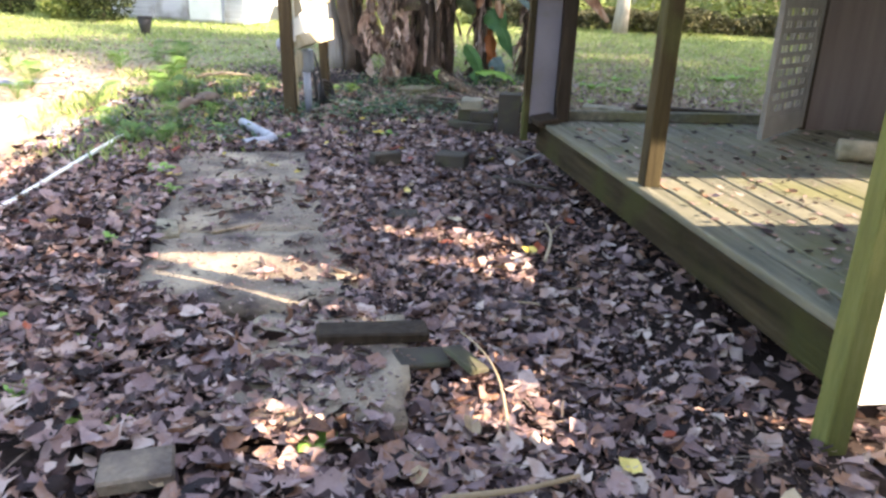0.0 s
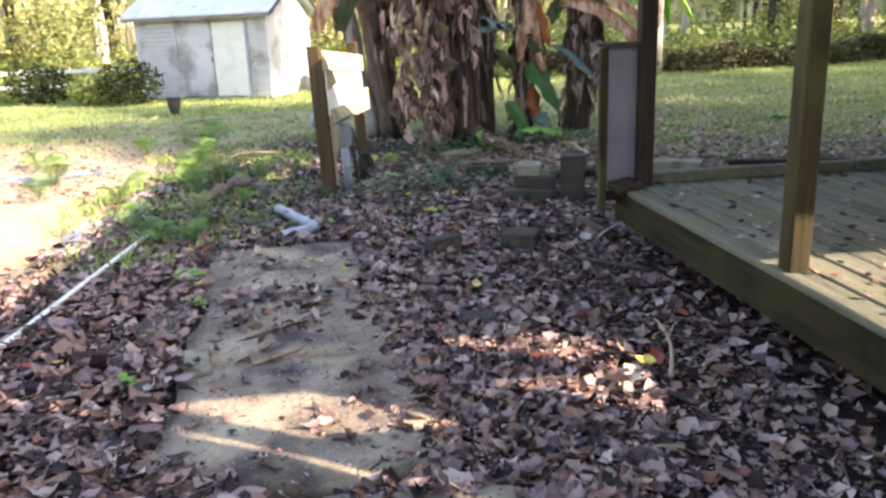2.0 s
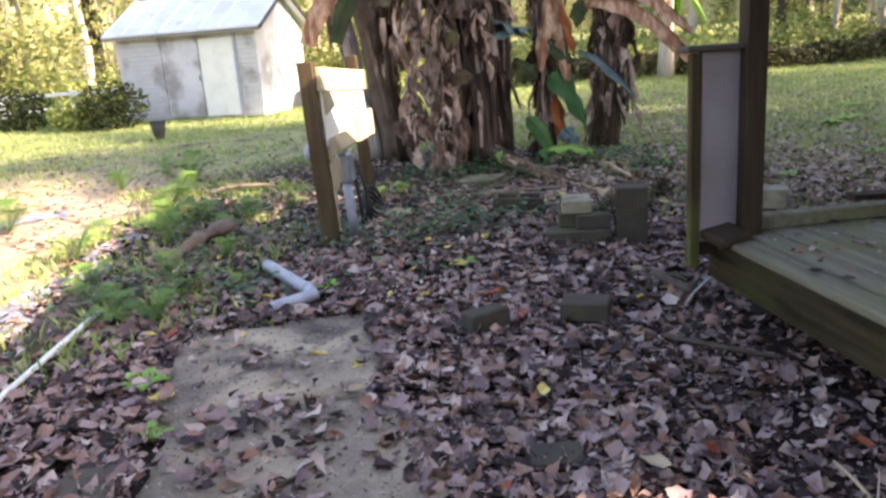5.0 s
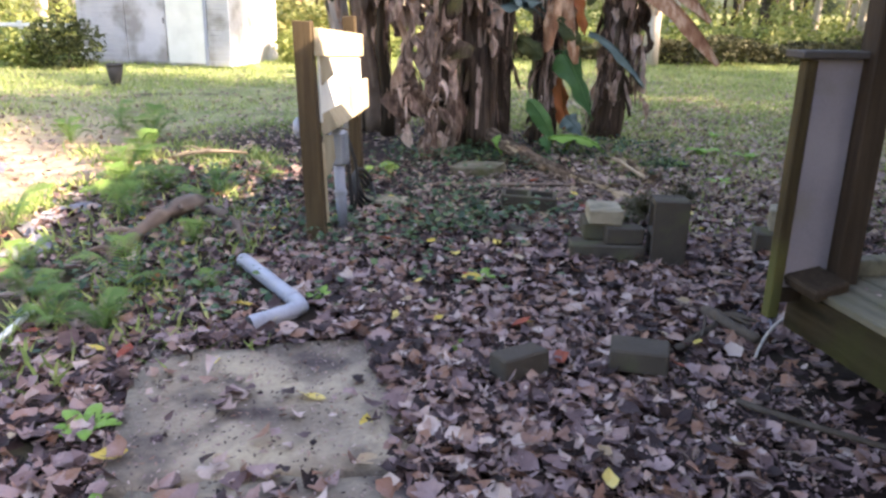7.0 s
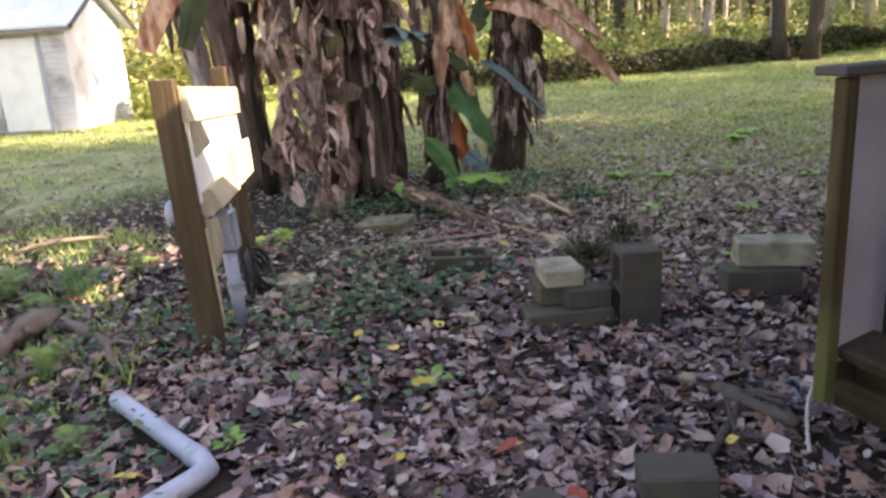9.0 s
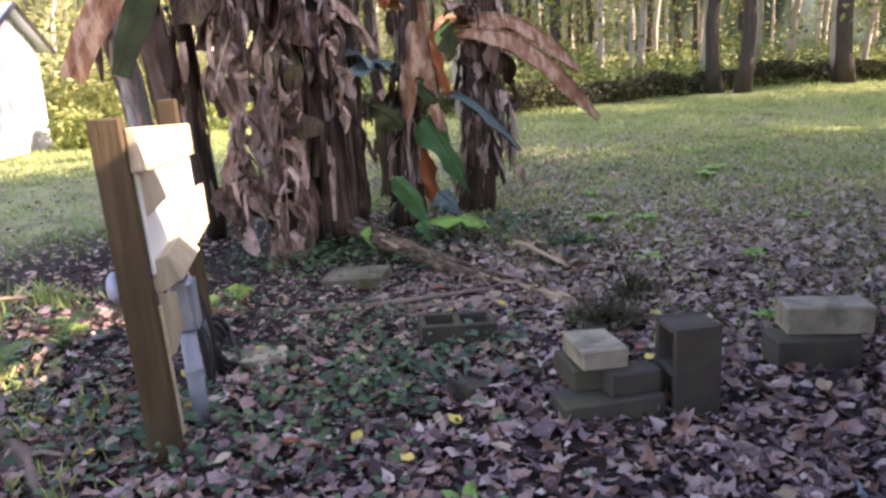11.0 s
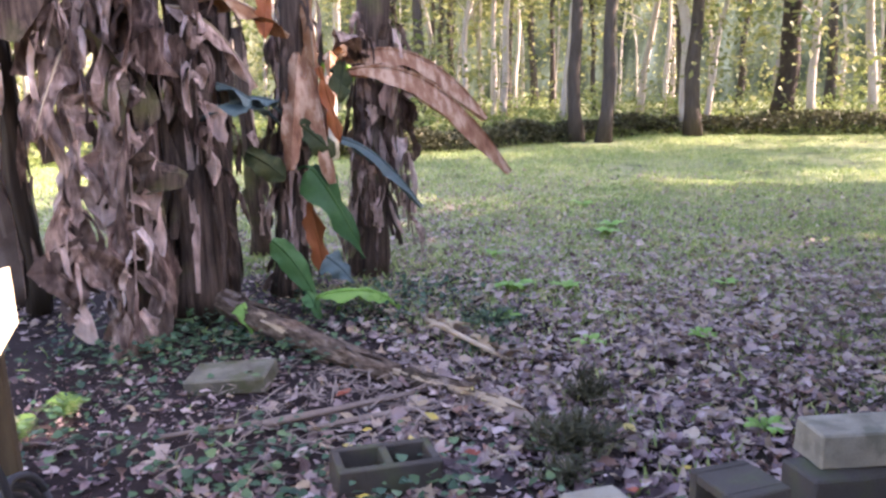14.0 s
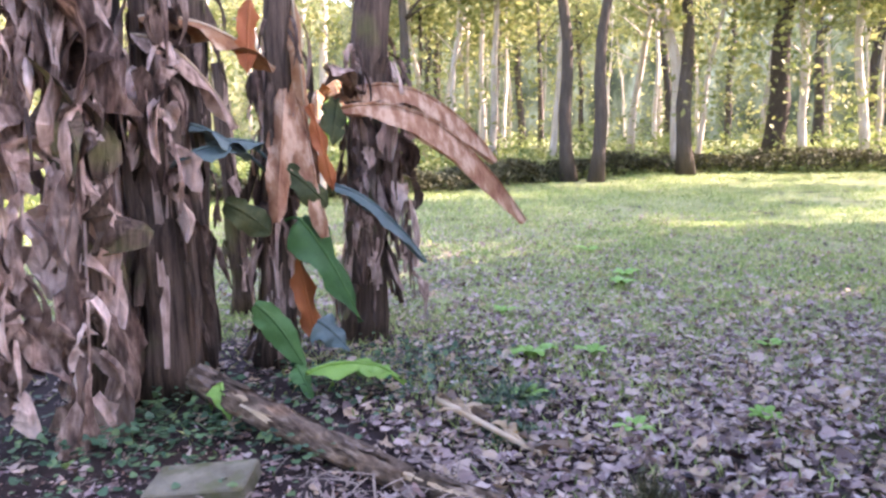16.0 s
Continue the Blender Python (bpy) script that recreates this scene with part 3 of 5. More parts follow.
stone("brick", (-.11, -.06, 0), (.11, .06, .1), pose(.43, 5.62, .03, 0, 0, 22), M_block, "grey block half sunk in leaves", "block", "half blocks")
stone("brick", (-.12, -.075, 0), (.12, .075, .1), pose(.94, 5.62, .03, 3, 0, -26), M_block, "grey block half sunk in leaves", "block", "half blocks")
stone("brick", (-.1, -.07, 0), (.1, .07, .05), pose(-.53, 1.9, .005, 2, -2, 8), M_conc, "pale paver at the path edge", "brick", "loose bricks")
stone("flat_stone", (-.17, -.09, 0), (.17, .09, .08), pose(.16, 8.42, 0, 0, 0, -14), M_blocktop, "pale flat stone beside the utility stand", "stone")
stone("flat_stone", (-.14, -.12, 0), (.14, .12, .05), pose(.31, 7.76, -.005, 2, 0, -35), M_block, "dark flat stone among ivy", "stone")
stone("flat_stone", (-.09, -.07, 0), (.09, .07, .09), pose(.95, 7.55, -.01, 10, 12, 20), M_block, "dark broken stone in leaves", "stone")
stone("flat_stone", (-.22, -.13, 0), (.22, .13, .09), pose(1.12, 9.62, 0.0, 4, -5, -38), M_moss, "mossy brown paver below the banana clump", "stone")


def cinder_block(at, label, group="cinder blocks"):
    """A hollow block standing on end: shell with two open cells through it."""
    L, W, H, t = .4, .2, .2, .032
    e = thing("cinder_block", label, "block", group, at=at)
    for nm, lo, hi in (("face_shell", (0, 0, 0), (L, t, H)), ("face_shell", (0, W - t, 0), (L, W, H)), ("web", (0, t, 0), (t, W - t, H)), ("web", (L - t, t, 0), (L, W - t, H)), ("web", (L / 2 - t / 2, t, 0), (L / 2 + t / 2, W - t, H))):
        part(nm, box(lo, hi, .004, jitter=.002), M_block, e)
    return e


# on end: the long side points up, the open cells face the path's left
cinder_block(pose(1.75, 6.84, 0, 0, 0, -16) @ pose(0, 0, 0, 0, -90, 0), "grey hollow cinder block standing on end")
cinder_block(pose(.95, 8.1, -.03, 3, 2, -17), "grey hollow cinder block lying open side up in ivy")
stone("concrete_block", (0, 0, 0), (.43, .2, .12), pose(1.11, 7.02, 0, 0, 0, -14), M_block, "flat dark concrete block as bottom of a small stack", "block", "cinder blocks")
stone("concrete_block", (0, 0, 0), (.22, .12, .1), pose(1.32, 7.0, .12, 0, 0, -12), M_block, "small grey block on a stack", "block", "cinder blocks")
stone("concrete_block", (0, 0, 0), (.19, .26, .1), pose(1.22, 7.12, .12, 0, 0, -14), M_block, "small grey block on a stack", "block", "cinder blocks")
stone("cap_stone", (0, 0, 0), (.2, .26, .09), pose(1.24, 7.08, .22, 0, 0, -14), M_blocktop, "pale worn cap stone on top of a block stack", "stone", "cinder blocks")
stone("concrete_block", (0, 0, 0), (.4, .2, .15), pose(2.32, 7.06, -.01, 0, 0, -24), M_block, "grey concrete block in a low pile", "block", "cinder blocks")
stone("concrete_block", (0, 0, 0), (.4, .19, .14), pose(2.42, 7.1, .14, 0, 0, -30), M_blocktop, "pale concrete block on a low pile", "block", "cinder blocks")


# ---- utility stand ----
def utility_stand():
    a, b = Vector((-.335, 7.65, 0)), Vector((-.005, 8.9, 0))
    d = (b - a).normalized()
    yaw = math.degrees(math.atan2(d.y, d.x))
    Ls = (b - a).length
    e = thing("utility_stand", "leaning wooden utility stand with pale boards and grey conduit", "utility stand", at=pose(a.x, a.y, 0) @ pose(0, 0, 0, 0, -2.3, 0) @ pose(0, 0, 0, 0, 0, yaw))
    # local x runs from the near post to the far one, local -y faces the sun
    part("post", box((-.05, -.05, -.05), (.05, .06, 1.345), .005, jitter=.004), M_treated, e)
    part("post", box((Ls - .05, -.045, -.05), (Ls + .045, .045, 1.35), .005, jitter=.004), M_treated, e)
    sag = pose(0, 0, 1.25, 0, 3.6, 0)
    part("board", box((.0, -.09, -.11), (Ls + .05, -.052, .05), .004, sag, jitter=.003), M_board, e)
    part("plywood_sheet", box((.052, -.066, -.5), (Ls + .02, -.053, -.113), .003, sag), M_white, e, "white sunlit backing sheet")
    # tan angled piece modelled where the near post's shadow crosses the sheet
    bm = bmesh.new()
    prof = ((-.068, 1.135), (-.068, .965), (-.145, 1.025), (-.118, 1.135))
    near = [bm.verts.new((.055, y, z)) for y, z in prof]
    far = [bm.verts.new((.095, y, z)) for y, z in prof]
    bm.faces.new(near[::-1])
    bm.faces.new(far)
    for k in range(4):
        bm.faces.new((near[k], near[(k + 1) % 4], far[(k + 1) % 4], far[k]))
    bmesh.ops.recalc_face_normals(bm, faces=bm.faces[:])
    part("shadow_piece", bm, M_ply, e, "angled tan piece in place of the post's shadow on the sheet")
    tilt = pose(.05, -.064, .66, -27, 0, 0)
    part("board", box((0, -.11, 0), (.5, .0, .12), .004, tilt, jitter=.004), M_ply, e, "thick slanting board end")
    part("board", box((.8, -.105, .67), (Ls + .07, -.068, .89), .004, jitter=.003), M_board, e)
    bm = bmesh.new()
    prof = ((-.056, .66), (-.056, .4), (-.085, .42), (-.125, .52), (-.12, .66))
    near = [bm.verts.new((.052, y, z)) for y, z in prof]
    far = [bm.verts.new((.07, y, z)) for y, z in prof]
    bm.faces.new(near[::-1])
    bm.faces.new(far)
    for k in range(5):
        bm.faces.new((near[k], near[(k + 1) % 5], far[(k + 1) % 5], far[k]))
    bmesh.ops.recalc_face_normals(bm, faces=bm.faces[:])
    part("plywood_offcut", bm, M_ply, e, "pale greenish plywood offcut")
    # lit edge of the post, put into a strip of paler wood
    part("edge_strip", box((.03, -.064, -.03), (.052, -.0515, .62), .003), M_board, e, "narrow pale strip for the post's sunlit edge")
    bx = part("junction_box", box((.2, -.15, .44), (.32, -.057, .66), .015), M_metal, e, "grey metal junction box")
    part("lid", box((.205, -.157, .45), (.315, -.1505, .65), .002), M_metal, bx)
    part("conduit", tube([(.25, -.1, -.03), (.25, -.1, .2), (.25, -.1, .45)], .036, 14), M_pvc, e, "grey plastic conduit", smooth=True)
    part("clamp", tube([(.25, -.1, .24), (.25, -.1, .27)], .042, 12), M_metal, e)
    part("round_meter", tube([(.02, .06, .72), (.02, .09, .72), (.02, .105, .72)], [.06, .06, .045], 16), M_pvc, e, "round pale grey meter cover", smooth=True)
    part("cable", tube(bend((.55, -.06, .62), (.57, -.1, -.02), 0, 6, .06), .016, 8), M_black, e, "black cable", smooth=True)
    part("cable", tube(bend((.62, -.06, .62), (.66, -.08, -.02), 0, 6, .08), .012, 8), M_black, e, smooth=True)


utility_stand()
coil = thing("cable_coil", "black cable coiled on the ground beside the conduit", "cable", at=pose(.03, 8.42, gz(.03, 8.42) + .02, 62, 0, 70))
for k in range(3):
    part("loop", tube([(.13 * math.cos(a) * (1 + .06 * k), .13 * math.sin(a) + .02 * k + .1, .03 * k + .008 * math.sin(3 * a)) for a in [2 * math.pi * i / 24 for i in range(25)]], .014, 8), M_black, coil, smooth=True)


# ---- lying things ----
def bent_pipe():
    A, E_, B = Vector((-.755, 7.08, .075)), Vector((-.42, 6.34, .07)), Vector((-.66, 6.17, .065))
    pts = [A, A.lerp(E_, .5), A.lerp(E_, .9), E_ + ((A - E_).normalized() + (B - E_).normalized()) * .012, B.lerp(E_, .78), B.lerp(E_, .4), B]
    e = thing("bent_pipe", "bent grey plastic pipe with an elbow lying on leaves", "pipe")
    part("pipe", tube(pts, .039, 14, cap=False), M_pvc, e, smooth=True)
    # capped black plug; the shade inside the pipe is put into its colour
    part("pipe_end", tube([B + (E_ - B) * .05, B - (E_ - B).normalized() * .002], [.035, .035], 14), M_black, e, "black plug for the dark inside of the pipe", smooth=True)
    d = (A - E_).normalized()
    part("collar", tube([E_ + d * .1, E_ + d * .15], .043, 14), M_pvc, e, smooth=True)


bent_pipe()
solo("white_pole", tube(bend((-1.93, 3.2, .03), (-1.66, 6.55, .05), .015, 10, .02), .015, 8, rough=.05), M_white, "thin white pole lying across the leaves", "pole", smooth=True)


def branch(name, a, c, r0, r1, label, m=M_branch, lift=.03, side=.05, n=9, cat="branch", group="dead branches", twig=0):
    pts = bend(a, c, lift, n, side)
    e = thing(name, label, cat, group)
    part("stem", tube(pts, [(r0 + (r1 - r0) * i / n) * (1 if cat == "log" or r0 < .035 else 1 + .4 * math.sin(i * 2.3 + r0 * 90)) for i in range(n + 1)], 16 if cat == "log" else 12, rough=.14 if cat == "log" or r0 < .03 else .3, fibre=5 if cat == "log" else 3), m, e, smooth=True)
    for _ in range(26 if cat == "log" else 0):
        i = rnd.randrange(0, n - 1)
        a = rnd.uniform(.2, 2.9)
        ax = (pts[i + 1] - pts[i]).normalized()
        sd = ax.cross(Vector((0, 0, 1))).normalized()
        o = sd * math.cos(a) + Vector((0, 0, math.sin(a)))
        r = (r0 + (r1 - r0) * i / n) * 1.04
        l = rnd.uniform(.12, .34)
        line = [pts[i] + o * (r + .012 * u * rnd.random()) + ax * l * u for u in (0, .25, .5, .75, 1)]
        part("bark_flake", blade(line, rnd.uniform(.02, .06), .5, .35, "flap", .4, facing=o, crumple=.1), rnd.choice((m, m, M_straw, M_branch)), e)
    for _ in range(7 if cat == "log" else 0):
        o = Vector((rnd.uniform(-.6, .6), rnd.uniform(-.2, .2), rnd.uniform(.1, .7)))
        ax = (pts[-1] - pts[-2]).normalized()
        part("splinter", tube([pts[-1] - ax * .06 + o * r1, pts[-1] + ax * rnd.uniform(.03, .12) + o * r1 * 1.1], [.012, .003], 5), M_straw, e)
    for _ in range(twig):
        i = rnd.randrange(2, n)
        q = pts[i] + Vector((rnd.uniform(-.2, .2), rnd.uniform(-.2, .2), rnd.uniform(.0, .06)))
        part("twig", tube([pts[i], (pts[i] + q) / 2 + Vector((0, 0, .02)), q], [r1 * .8, r1 * .6, r1 * .4], 5), m, e)
    return e


branch("log", (1.5, 10.75, .16), (1.83, 9.1, .05), .085, .06, "fallen brown banana stem lying beside the clump", M_log, .0, .03, cat="log")
branch("log", (1.86, 9.05, .05), (2.02, 8.4, .03), .055, .04, "broken end of a fallen stem on leaves", M_log, .0, -.02, cat="log", twig=1)
branch("branch", (-1.13, 8.35, .12), (-1.5, 7.25, .04), .05, .03, "thick crooked dead branch among ferns", M_branch, .02, .06, twig=5)
branch("branch", (-1.05, 8.2, .08), (-.8, 7.5, .03), .04, .02, "thick crooked dead branch among ferns", M_branch, .01, -.06, twig=4)
sb = branch("branch", (2.48, 9.75, .1), (2.5, 8.95, .04), .022, .012, "pale splintered branch with torn bark on the leaves", M_straw, .03, .05, twig=4)
for i in range(16):
    u = i / 15
    q = Vector((2.48 + .02 * u, 9.75 - .8 * u, .11 - .05 * u))
    d = Vector((rnd.uniform(-.5, .5), -1, rnd.uniform(-.1, .5))).normalized() * rnd.uniform(.08, .22)
    part("bark_shred", blade([q, q + d * .35 + Vector((0, 0, .02)), q + d * .7 + Vector((0, 0, .015)), q + d], rnd.uniform(.02, .07), rnd.uniform(-.8, 1), .35, "tri", .5, facing=(rnd.uniform(-.6, .3), -.5, 1), crumple=.25), rnd.choice((M_straw, M_straw, M_branch)), sb)
branch("stick", (.58, 9.12, .03), (1.3, 8.86, .05), .012, .008, "brown straight stick on the leaves", M_branch, .01, .01)
branch("stick", (1.15, 8.75, .05), (1.95, 8.55, .04), .016, .01, "brown straight stick on the leaves", M_branch, .01, -.02)
branch("stick", (1.0, 8.9, .06), (1.75, 8.8, .07), .02, .012, "brown split stick on the leaves", M_branch, .01, .03)
branch("stick", (1.3, 8.0, .02), (1.8, 8.05, .03), .01, .008, "pale straight stick on the leaves", M_straw, .01, -.02)
branch("stick", (.1, 7.35, .02), (.3, 7.75, .06), .012, .01, "pale bent stick near the stand", M_palestem, .01, .02)
branch("stick", (-.6, 3.95, .05), (-.35, 4.12, .05), .009, .006, "thin tan twig on the path", M_straw, .005, .01)
branch("stick", (-.9, 4.15, .02), (-.3, 4.5, .06), .008, .005, "thin dark twig on the path", M_bark, .02, .04)
branch("stick", (1.1, 3.55, .02), (1.25, 4.1, .05), .009, .005, "forked tan stick on leaves", M_straw, .02, .03, twig=2)
branch("stick", (.55, 2.0, .04), (.5, 2.6, .09), .005, .003, "pale crooked twig on leaves", M_straw, .03, .04)
branch("stick", (-1.15, 1.75, .02), (-.92, 2.4, .05), .012, .008, "grey stick on leaves", M_branch, .02, .03, twig=1)
branch("stick", (.3, 1.7, .03), (.7, 1.75, .04), .009, .007, "pale stick on leaves", M_straw, .02, .04)
branch("stick", (-1.65, 10.3, .06), (-.95, 10.25, .1), .024, .012, "pale dead branch beside the ferns", M_straw, .05, .08, twig=6)
branch("stick", (1.2, 5.3, .02), (1.55, 4.9, .03), .014, .01, "dark stick beside the deck", M_bark, .01, .03)
branch("stick", (1.15, 5.75, .02), (1.6, 6.1, .03), .018, .012, "dark stick beside the deck", M_bark, .02, .03, twig=2)
branch("branch", (1.5, 6.12, .05), (1.56, 5.76, .05), .03, .022, "dark rotten branch beside the porch corner", M_bark, .01, .02, twig=2)
branch("stick", (1.86, 5.98, .07), (1.45, 5.6, .05), .008, .006, "thin pale stick beside the porch corner", M_palestem, .01, .02)
for i in range(34):
    x, y = rnd.uniform(-1.6, 2.6), rnd.uniform(1.6, 9.5)
    if x > 1.45 and y < 5.9:
        continue
    a, l = rnd.uniform(0, 6.28), rnd.uniform(.08, .22)
    q = Vector((x + l * math.cos(a), y + l * math.sin(a), gz(x, y) + .04))
    solo("twig", tube(bend((x, y, gz(x, y) + .03), q, .01, 5, rnd.uniform(-.03, .03)), [.006, .006, .005, .005, .004, .003], 5), rnd.choice((M_straw, M_branch, M_bark)), "thin dead twig lying on leaf litter", "twig", "twigs on the ground")


# ---- shed ----
def shed():
    m = pose(-2.26, 22.53, 0, 0, 0, -19.4)
    e = thing("garden_shed", "small white lap-sided shed with pale metal roof", "shed", at=m)
    L, D, H, R = 3.92, 3.0, 2.32, 3.12
    bm = box((-L + .03, .03, 0), (-.03, D - .03, H - .02))
    part("wall", bm, M_siding, e)
    lap = mesh_of("siding_board", box((-L, -.02, 0), (-2.74, .03, .112), .003, pose(0, 0, 0, 11, 0, 0)), M_siding)
    lap2 = mesh_of("siding_board", box((-.52, -.02, 0), (0, .03, .112), .003, pose(0, 0, 0, 11, 0, 0)), M_siding)
    for i in range(19):
        for me in (lap, lap2):
            p = part("siding_board", me, None, e)
            p.location = (0, 0, .02 + i * .12)
    # gable end of upright boards
    n = 12
    for i in range(n):
        y0, y1 = D * i / n, D * (i + 1) / n - .006
        h = H + (R - H) * (1 - abs((y0 + y1) / 2 - D / 2) / (D / 2)) - .05
        part("gable_board", box((-.02, y0, 0), (.025, y1, h), .003), M_siding, e)
    part("door", box((-1.58, -.03, .06), (-.62, .02, 2.02), .006), M_white, e, "plain white shed door")
    d = part("door", box((-2.66, -.025, .06), (-1.62, .02, 2.02), .006), M_siding, e, "weathered off-white shed door leaf")
    for k in range(5):
        part("door_board", box((-2.64, -.034, .1 + k * .385), (-1.64, -.0255, .475 + k * .385), .004), M_siding, d)
    part("door_handle", box((-1.66, -.06, .98), (-1.63, -.0345, 1.12), .006), M_dark, d, "dark door pull")
    part("door_frame", box((-.61, -.045, .0), (-.53, .03, 2.1), .004), M_pvc, e, "grey-blue door trim")
    part("door_frame", box((-2.73, -.045, .0), (-2.67, .03, 2.1), .004), M_siding, e)
    part("door_frame", box((-2.73, -.045, 2.103), (-.53, .03, 2.16), .004), M_siding, e)
    part("corner_trim", box((-.03, -.03, 0), (.04, .06, H), .004), M_siding, e)
    part("corner_trim", box((-L - .02, -.03, 0), (-L + .07, .05, H), .004), M_siding, e)
    for s in (0, 1):
        y_e, y_r = (-.28, D / 2) if s == 0 else (D + .28, D / 2)
        z_e = H - .02 - (R - H) * .28 / (D / 2)
        bm = bmesh.new()
        v = [bm.verts.new(q) for q in ((-L - .25, y_e, z_e + .1), (.3, y_e, z_e + .1), (.3, y_r, R + .08), (-L - .25, y_r, R + .08))]
        bm.faces.new(v if s == 0 else v[::-1])
        r = bmesh.ops.extrude_face_region(bm, geom=bm.faces[:])
        for q in r["geom"]:
            if isinstance(q, bmesh.types.BMVert):
                q.co.z -= .05
        bmesh.ops.recalc_face_normals(bm, faces=bm.faces[:])
        part("roof", bm, M_roof, e, "pale blue-grey metal roof sheet")
        for i in range(9):
            x = -L - .2 + i * (L + .45) / 8
            part("roof_rib", tube([(x, y_e, z_e + .105), (x, y_r, R + .085)], .018, 5), M_roof, e)
        part("fascia", tube([(.31, y_e, z_e + .05), (.31, y_r, R + .03)], .06, 4), M_dark, e, "dark gable fascia")
    part("eave_board", box((-L - .25, -.27, H - .2), (.28, -.24, H - .07)), M_door, e)


shed()


# ---- banana clump ----
def stem_flaps(e, base, top, r, count, zlo, zhi, out, toward=None, mats=(M_dead,), wide=(.09, .2), length=(.25, .7)):
    """Dead sheaths and leaf rags that hang from a stem."""
    base, top = Vector(base), Vector(top)
    for i in range(count):
        z = rnd.uniform(zlo, zhi)
        t = z / top.z
        c = base.lerp(top, t)
        a = rnd.uniform(0, 2 * math.pi) if toward is None else rnd.gauss(toward, .9)
        o = Vector((math.cos(a), math.sin(a), 0))
        l = rnd.uniform(*length)
        s = c + o * r * .95
        spread = rnd.uniform(.02, out)
        pts = []
        n = 6
        tw = rnd.uniform(-.25, .25)
        for k in range(n + 1):
            u = k / n
            sw = o * (spread * (u ** 1.6 if i % 2 else math.sin(u * math.pi * .75)) + .02) + o.cross(Vector((0, 0, 1))) * tw * u * l * .5
            q = s + sw + Vector((0, 0, .05 * math.sin(u * 3.1) - l * u))
            q.z = max(q.z, gz(q.x, q.y) + .015 + .01 * k)
            pts.append(q)
        part("dead_leaf", blade(pts, rnd.uniform(*wide), rnd.uniform(-.3, 1.0), .4, "tri" if rnd.random() < .55 else "flap", rnd.uniform(-.8, 1.0), crumple=.14, facing=o + Vector((rnd.uniform(-.5, .5), rnd.uniform(-.5, .5), 0))), rnd.choice(mats), e, smooth=True)


def banana(base, top, r0, r1, label, flaps, zlo=.15, zhi=2.6, out=.16, toward=None, m=M_stem, mats=(M_dead, M_dead, M_brownleaf, M_stem), wide=(.06, .17), length=(.25, .8)):
    e = thing("banana_plant", label, "banana plant", "banana clump")
    base, top = Vector(base), Vector(top)
    n = 14
    pts = [base.lerp(top, i / n) + Vector((.02 * math.sin(i * 1.1), .02 * math.cos(i * .9), 0)) for i in range(n + 1)]
    part("stem", tube(pts, [(r0 + (r1 - r0) * i / n) * (1 + .25 * max(0, 1 - i / 2)) for i in range(n + 1)], 18, rough=.05, fibre=5), m, e, smooth=True)
    # loose sheath strips that run along the stem
    for k in range(int(10 + r0 * 60)):
        a = rnd.uniform(0, 6.28)
        o = Vector((math.cos(a), math.sin(a), 0))
        z0 = rnd.uniform(.05, 1.9)
        l = rnd.uniform(.4, 1.1)
        line = []
        for i in range(6):
            z = z0 + l * i / 5
            c = base.lerp(top, min(1, z / top.z))
            rr = r0 + (r1 - r0) * z / top.z
            line.append(c + o * (rr * 1.06 + (.05 * rnd.random() if i == 5 else .008 * rnd.random())))
        part("sheath", blade(line, rnd.uniform(.04, .1), .3, .2, "flap", .2, facing=o), m if rnd.random() < .6 else M_dead, e)
    stem_flaps(e, base, top, r0 * .95, flaps, zlo, zhi, out, toward, mats, wide, length)
    return e


banana((1.12, 11.15, 0), (1.08, 11.2, 3.4), .15, .12, "tall brown banana stem wrapped in dead leaves", 44, .3, 2.7, .22, wide=(.06, .16), length=(.3, .9), mats=(M_dead, M_brownleaf, M_stem))
banana((1.42, 11.05, 0), (1.5, 11.1, 3.4), .155, .12, "tall brown banana stem wrapped in dead leaves", 36, .25, 2.6, .13, wide=(.035, .11), length=(.3, .9), mats=(M_dead, M_stem, M_stem))
banana((1.7, 11.42, 0), (1.85, 11.5, 3.3), .12, .1, "brown banana stem at the back of the clump", 40, .3, 2.6, .12, wide=(.035, .09), length=(.2, .6))
banana((1.3, 11.5, 0), (1.25, 11.7, 3.2), .14, .11, "brown banana stem at the back of the clump", 12, .3, 2.6, .12)
banana((2.2, 11.25, 0), (2.34, 11.2, 3.1), .115, .085, "single brown banana stem with dead sheaths", 58, .15, 2.4, .12, wide=(.035, .09), length=(.18, .5))
banana((3.02, 11.45, 0), (3.12, 11.35, 3.0), .15, .12, "ragged banana stem with hanging dead leaves", 85, .45, 2.3, .14, wide=(.045, .11), length=(.2, .6))
banana((2.68, 13.0, 0), (2.55, 13.0, 2.2), .09, .05, "thin young banana stem behind the clump", 8, .3, 1.6, .08, length=(.2, .4))
banana((.18, 12.5, 0), (-.25, 12.6, 3.0), .12, .1, "pale sunlit banana stem behind the stand", 3, 1.8, 2.6, .1, m=M_palestem)
banana((.48, 12.4, 0), (.05, 12.4, 3.0), .17, .14, "grey banana stem behind the stand", 5, 1.9, 2.7, .1, m=M_branch)
banana((.52, 11.9, 0), (.38, 11.8, 3.0), .07, .06, "slender grey banana stem in the clump", 6, 1.0, 2.6, .1, m=M_dkpost)


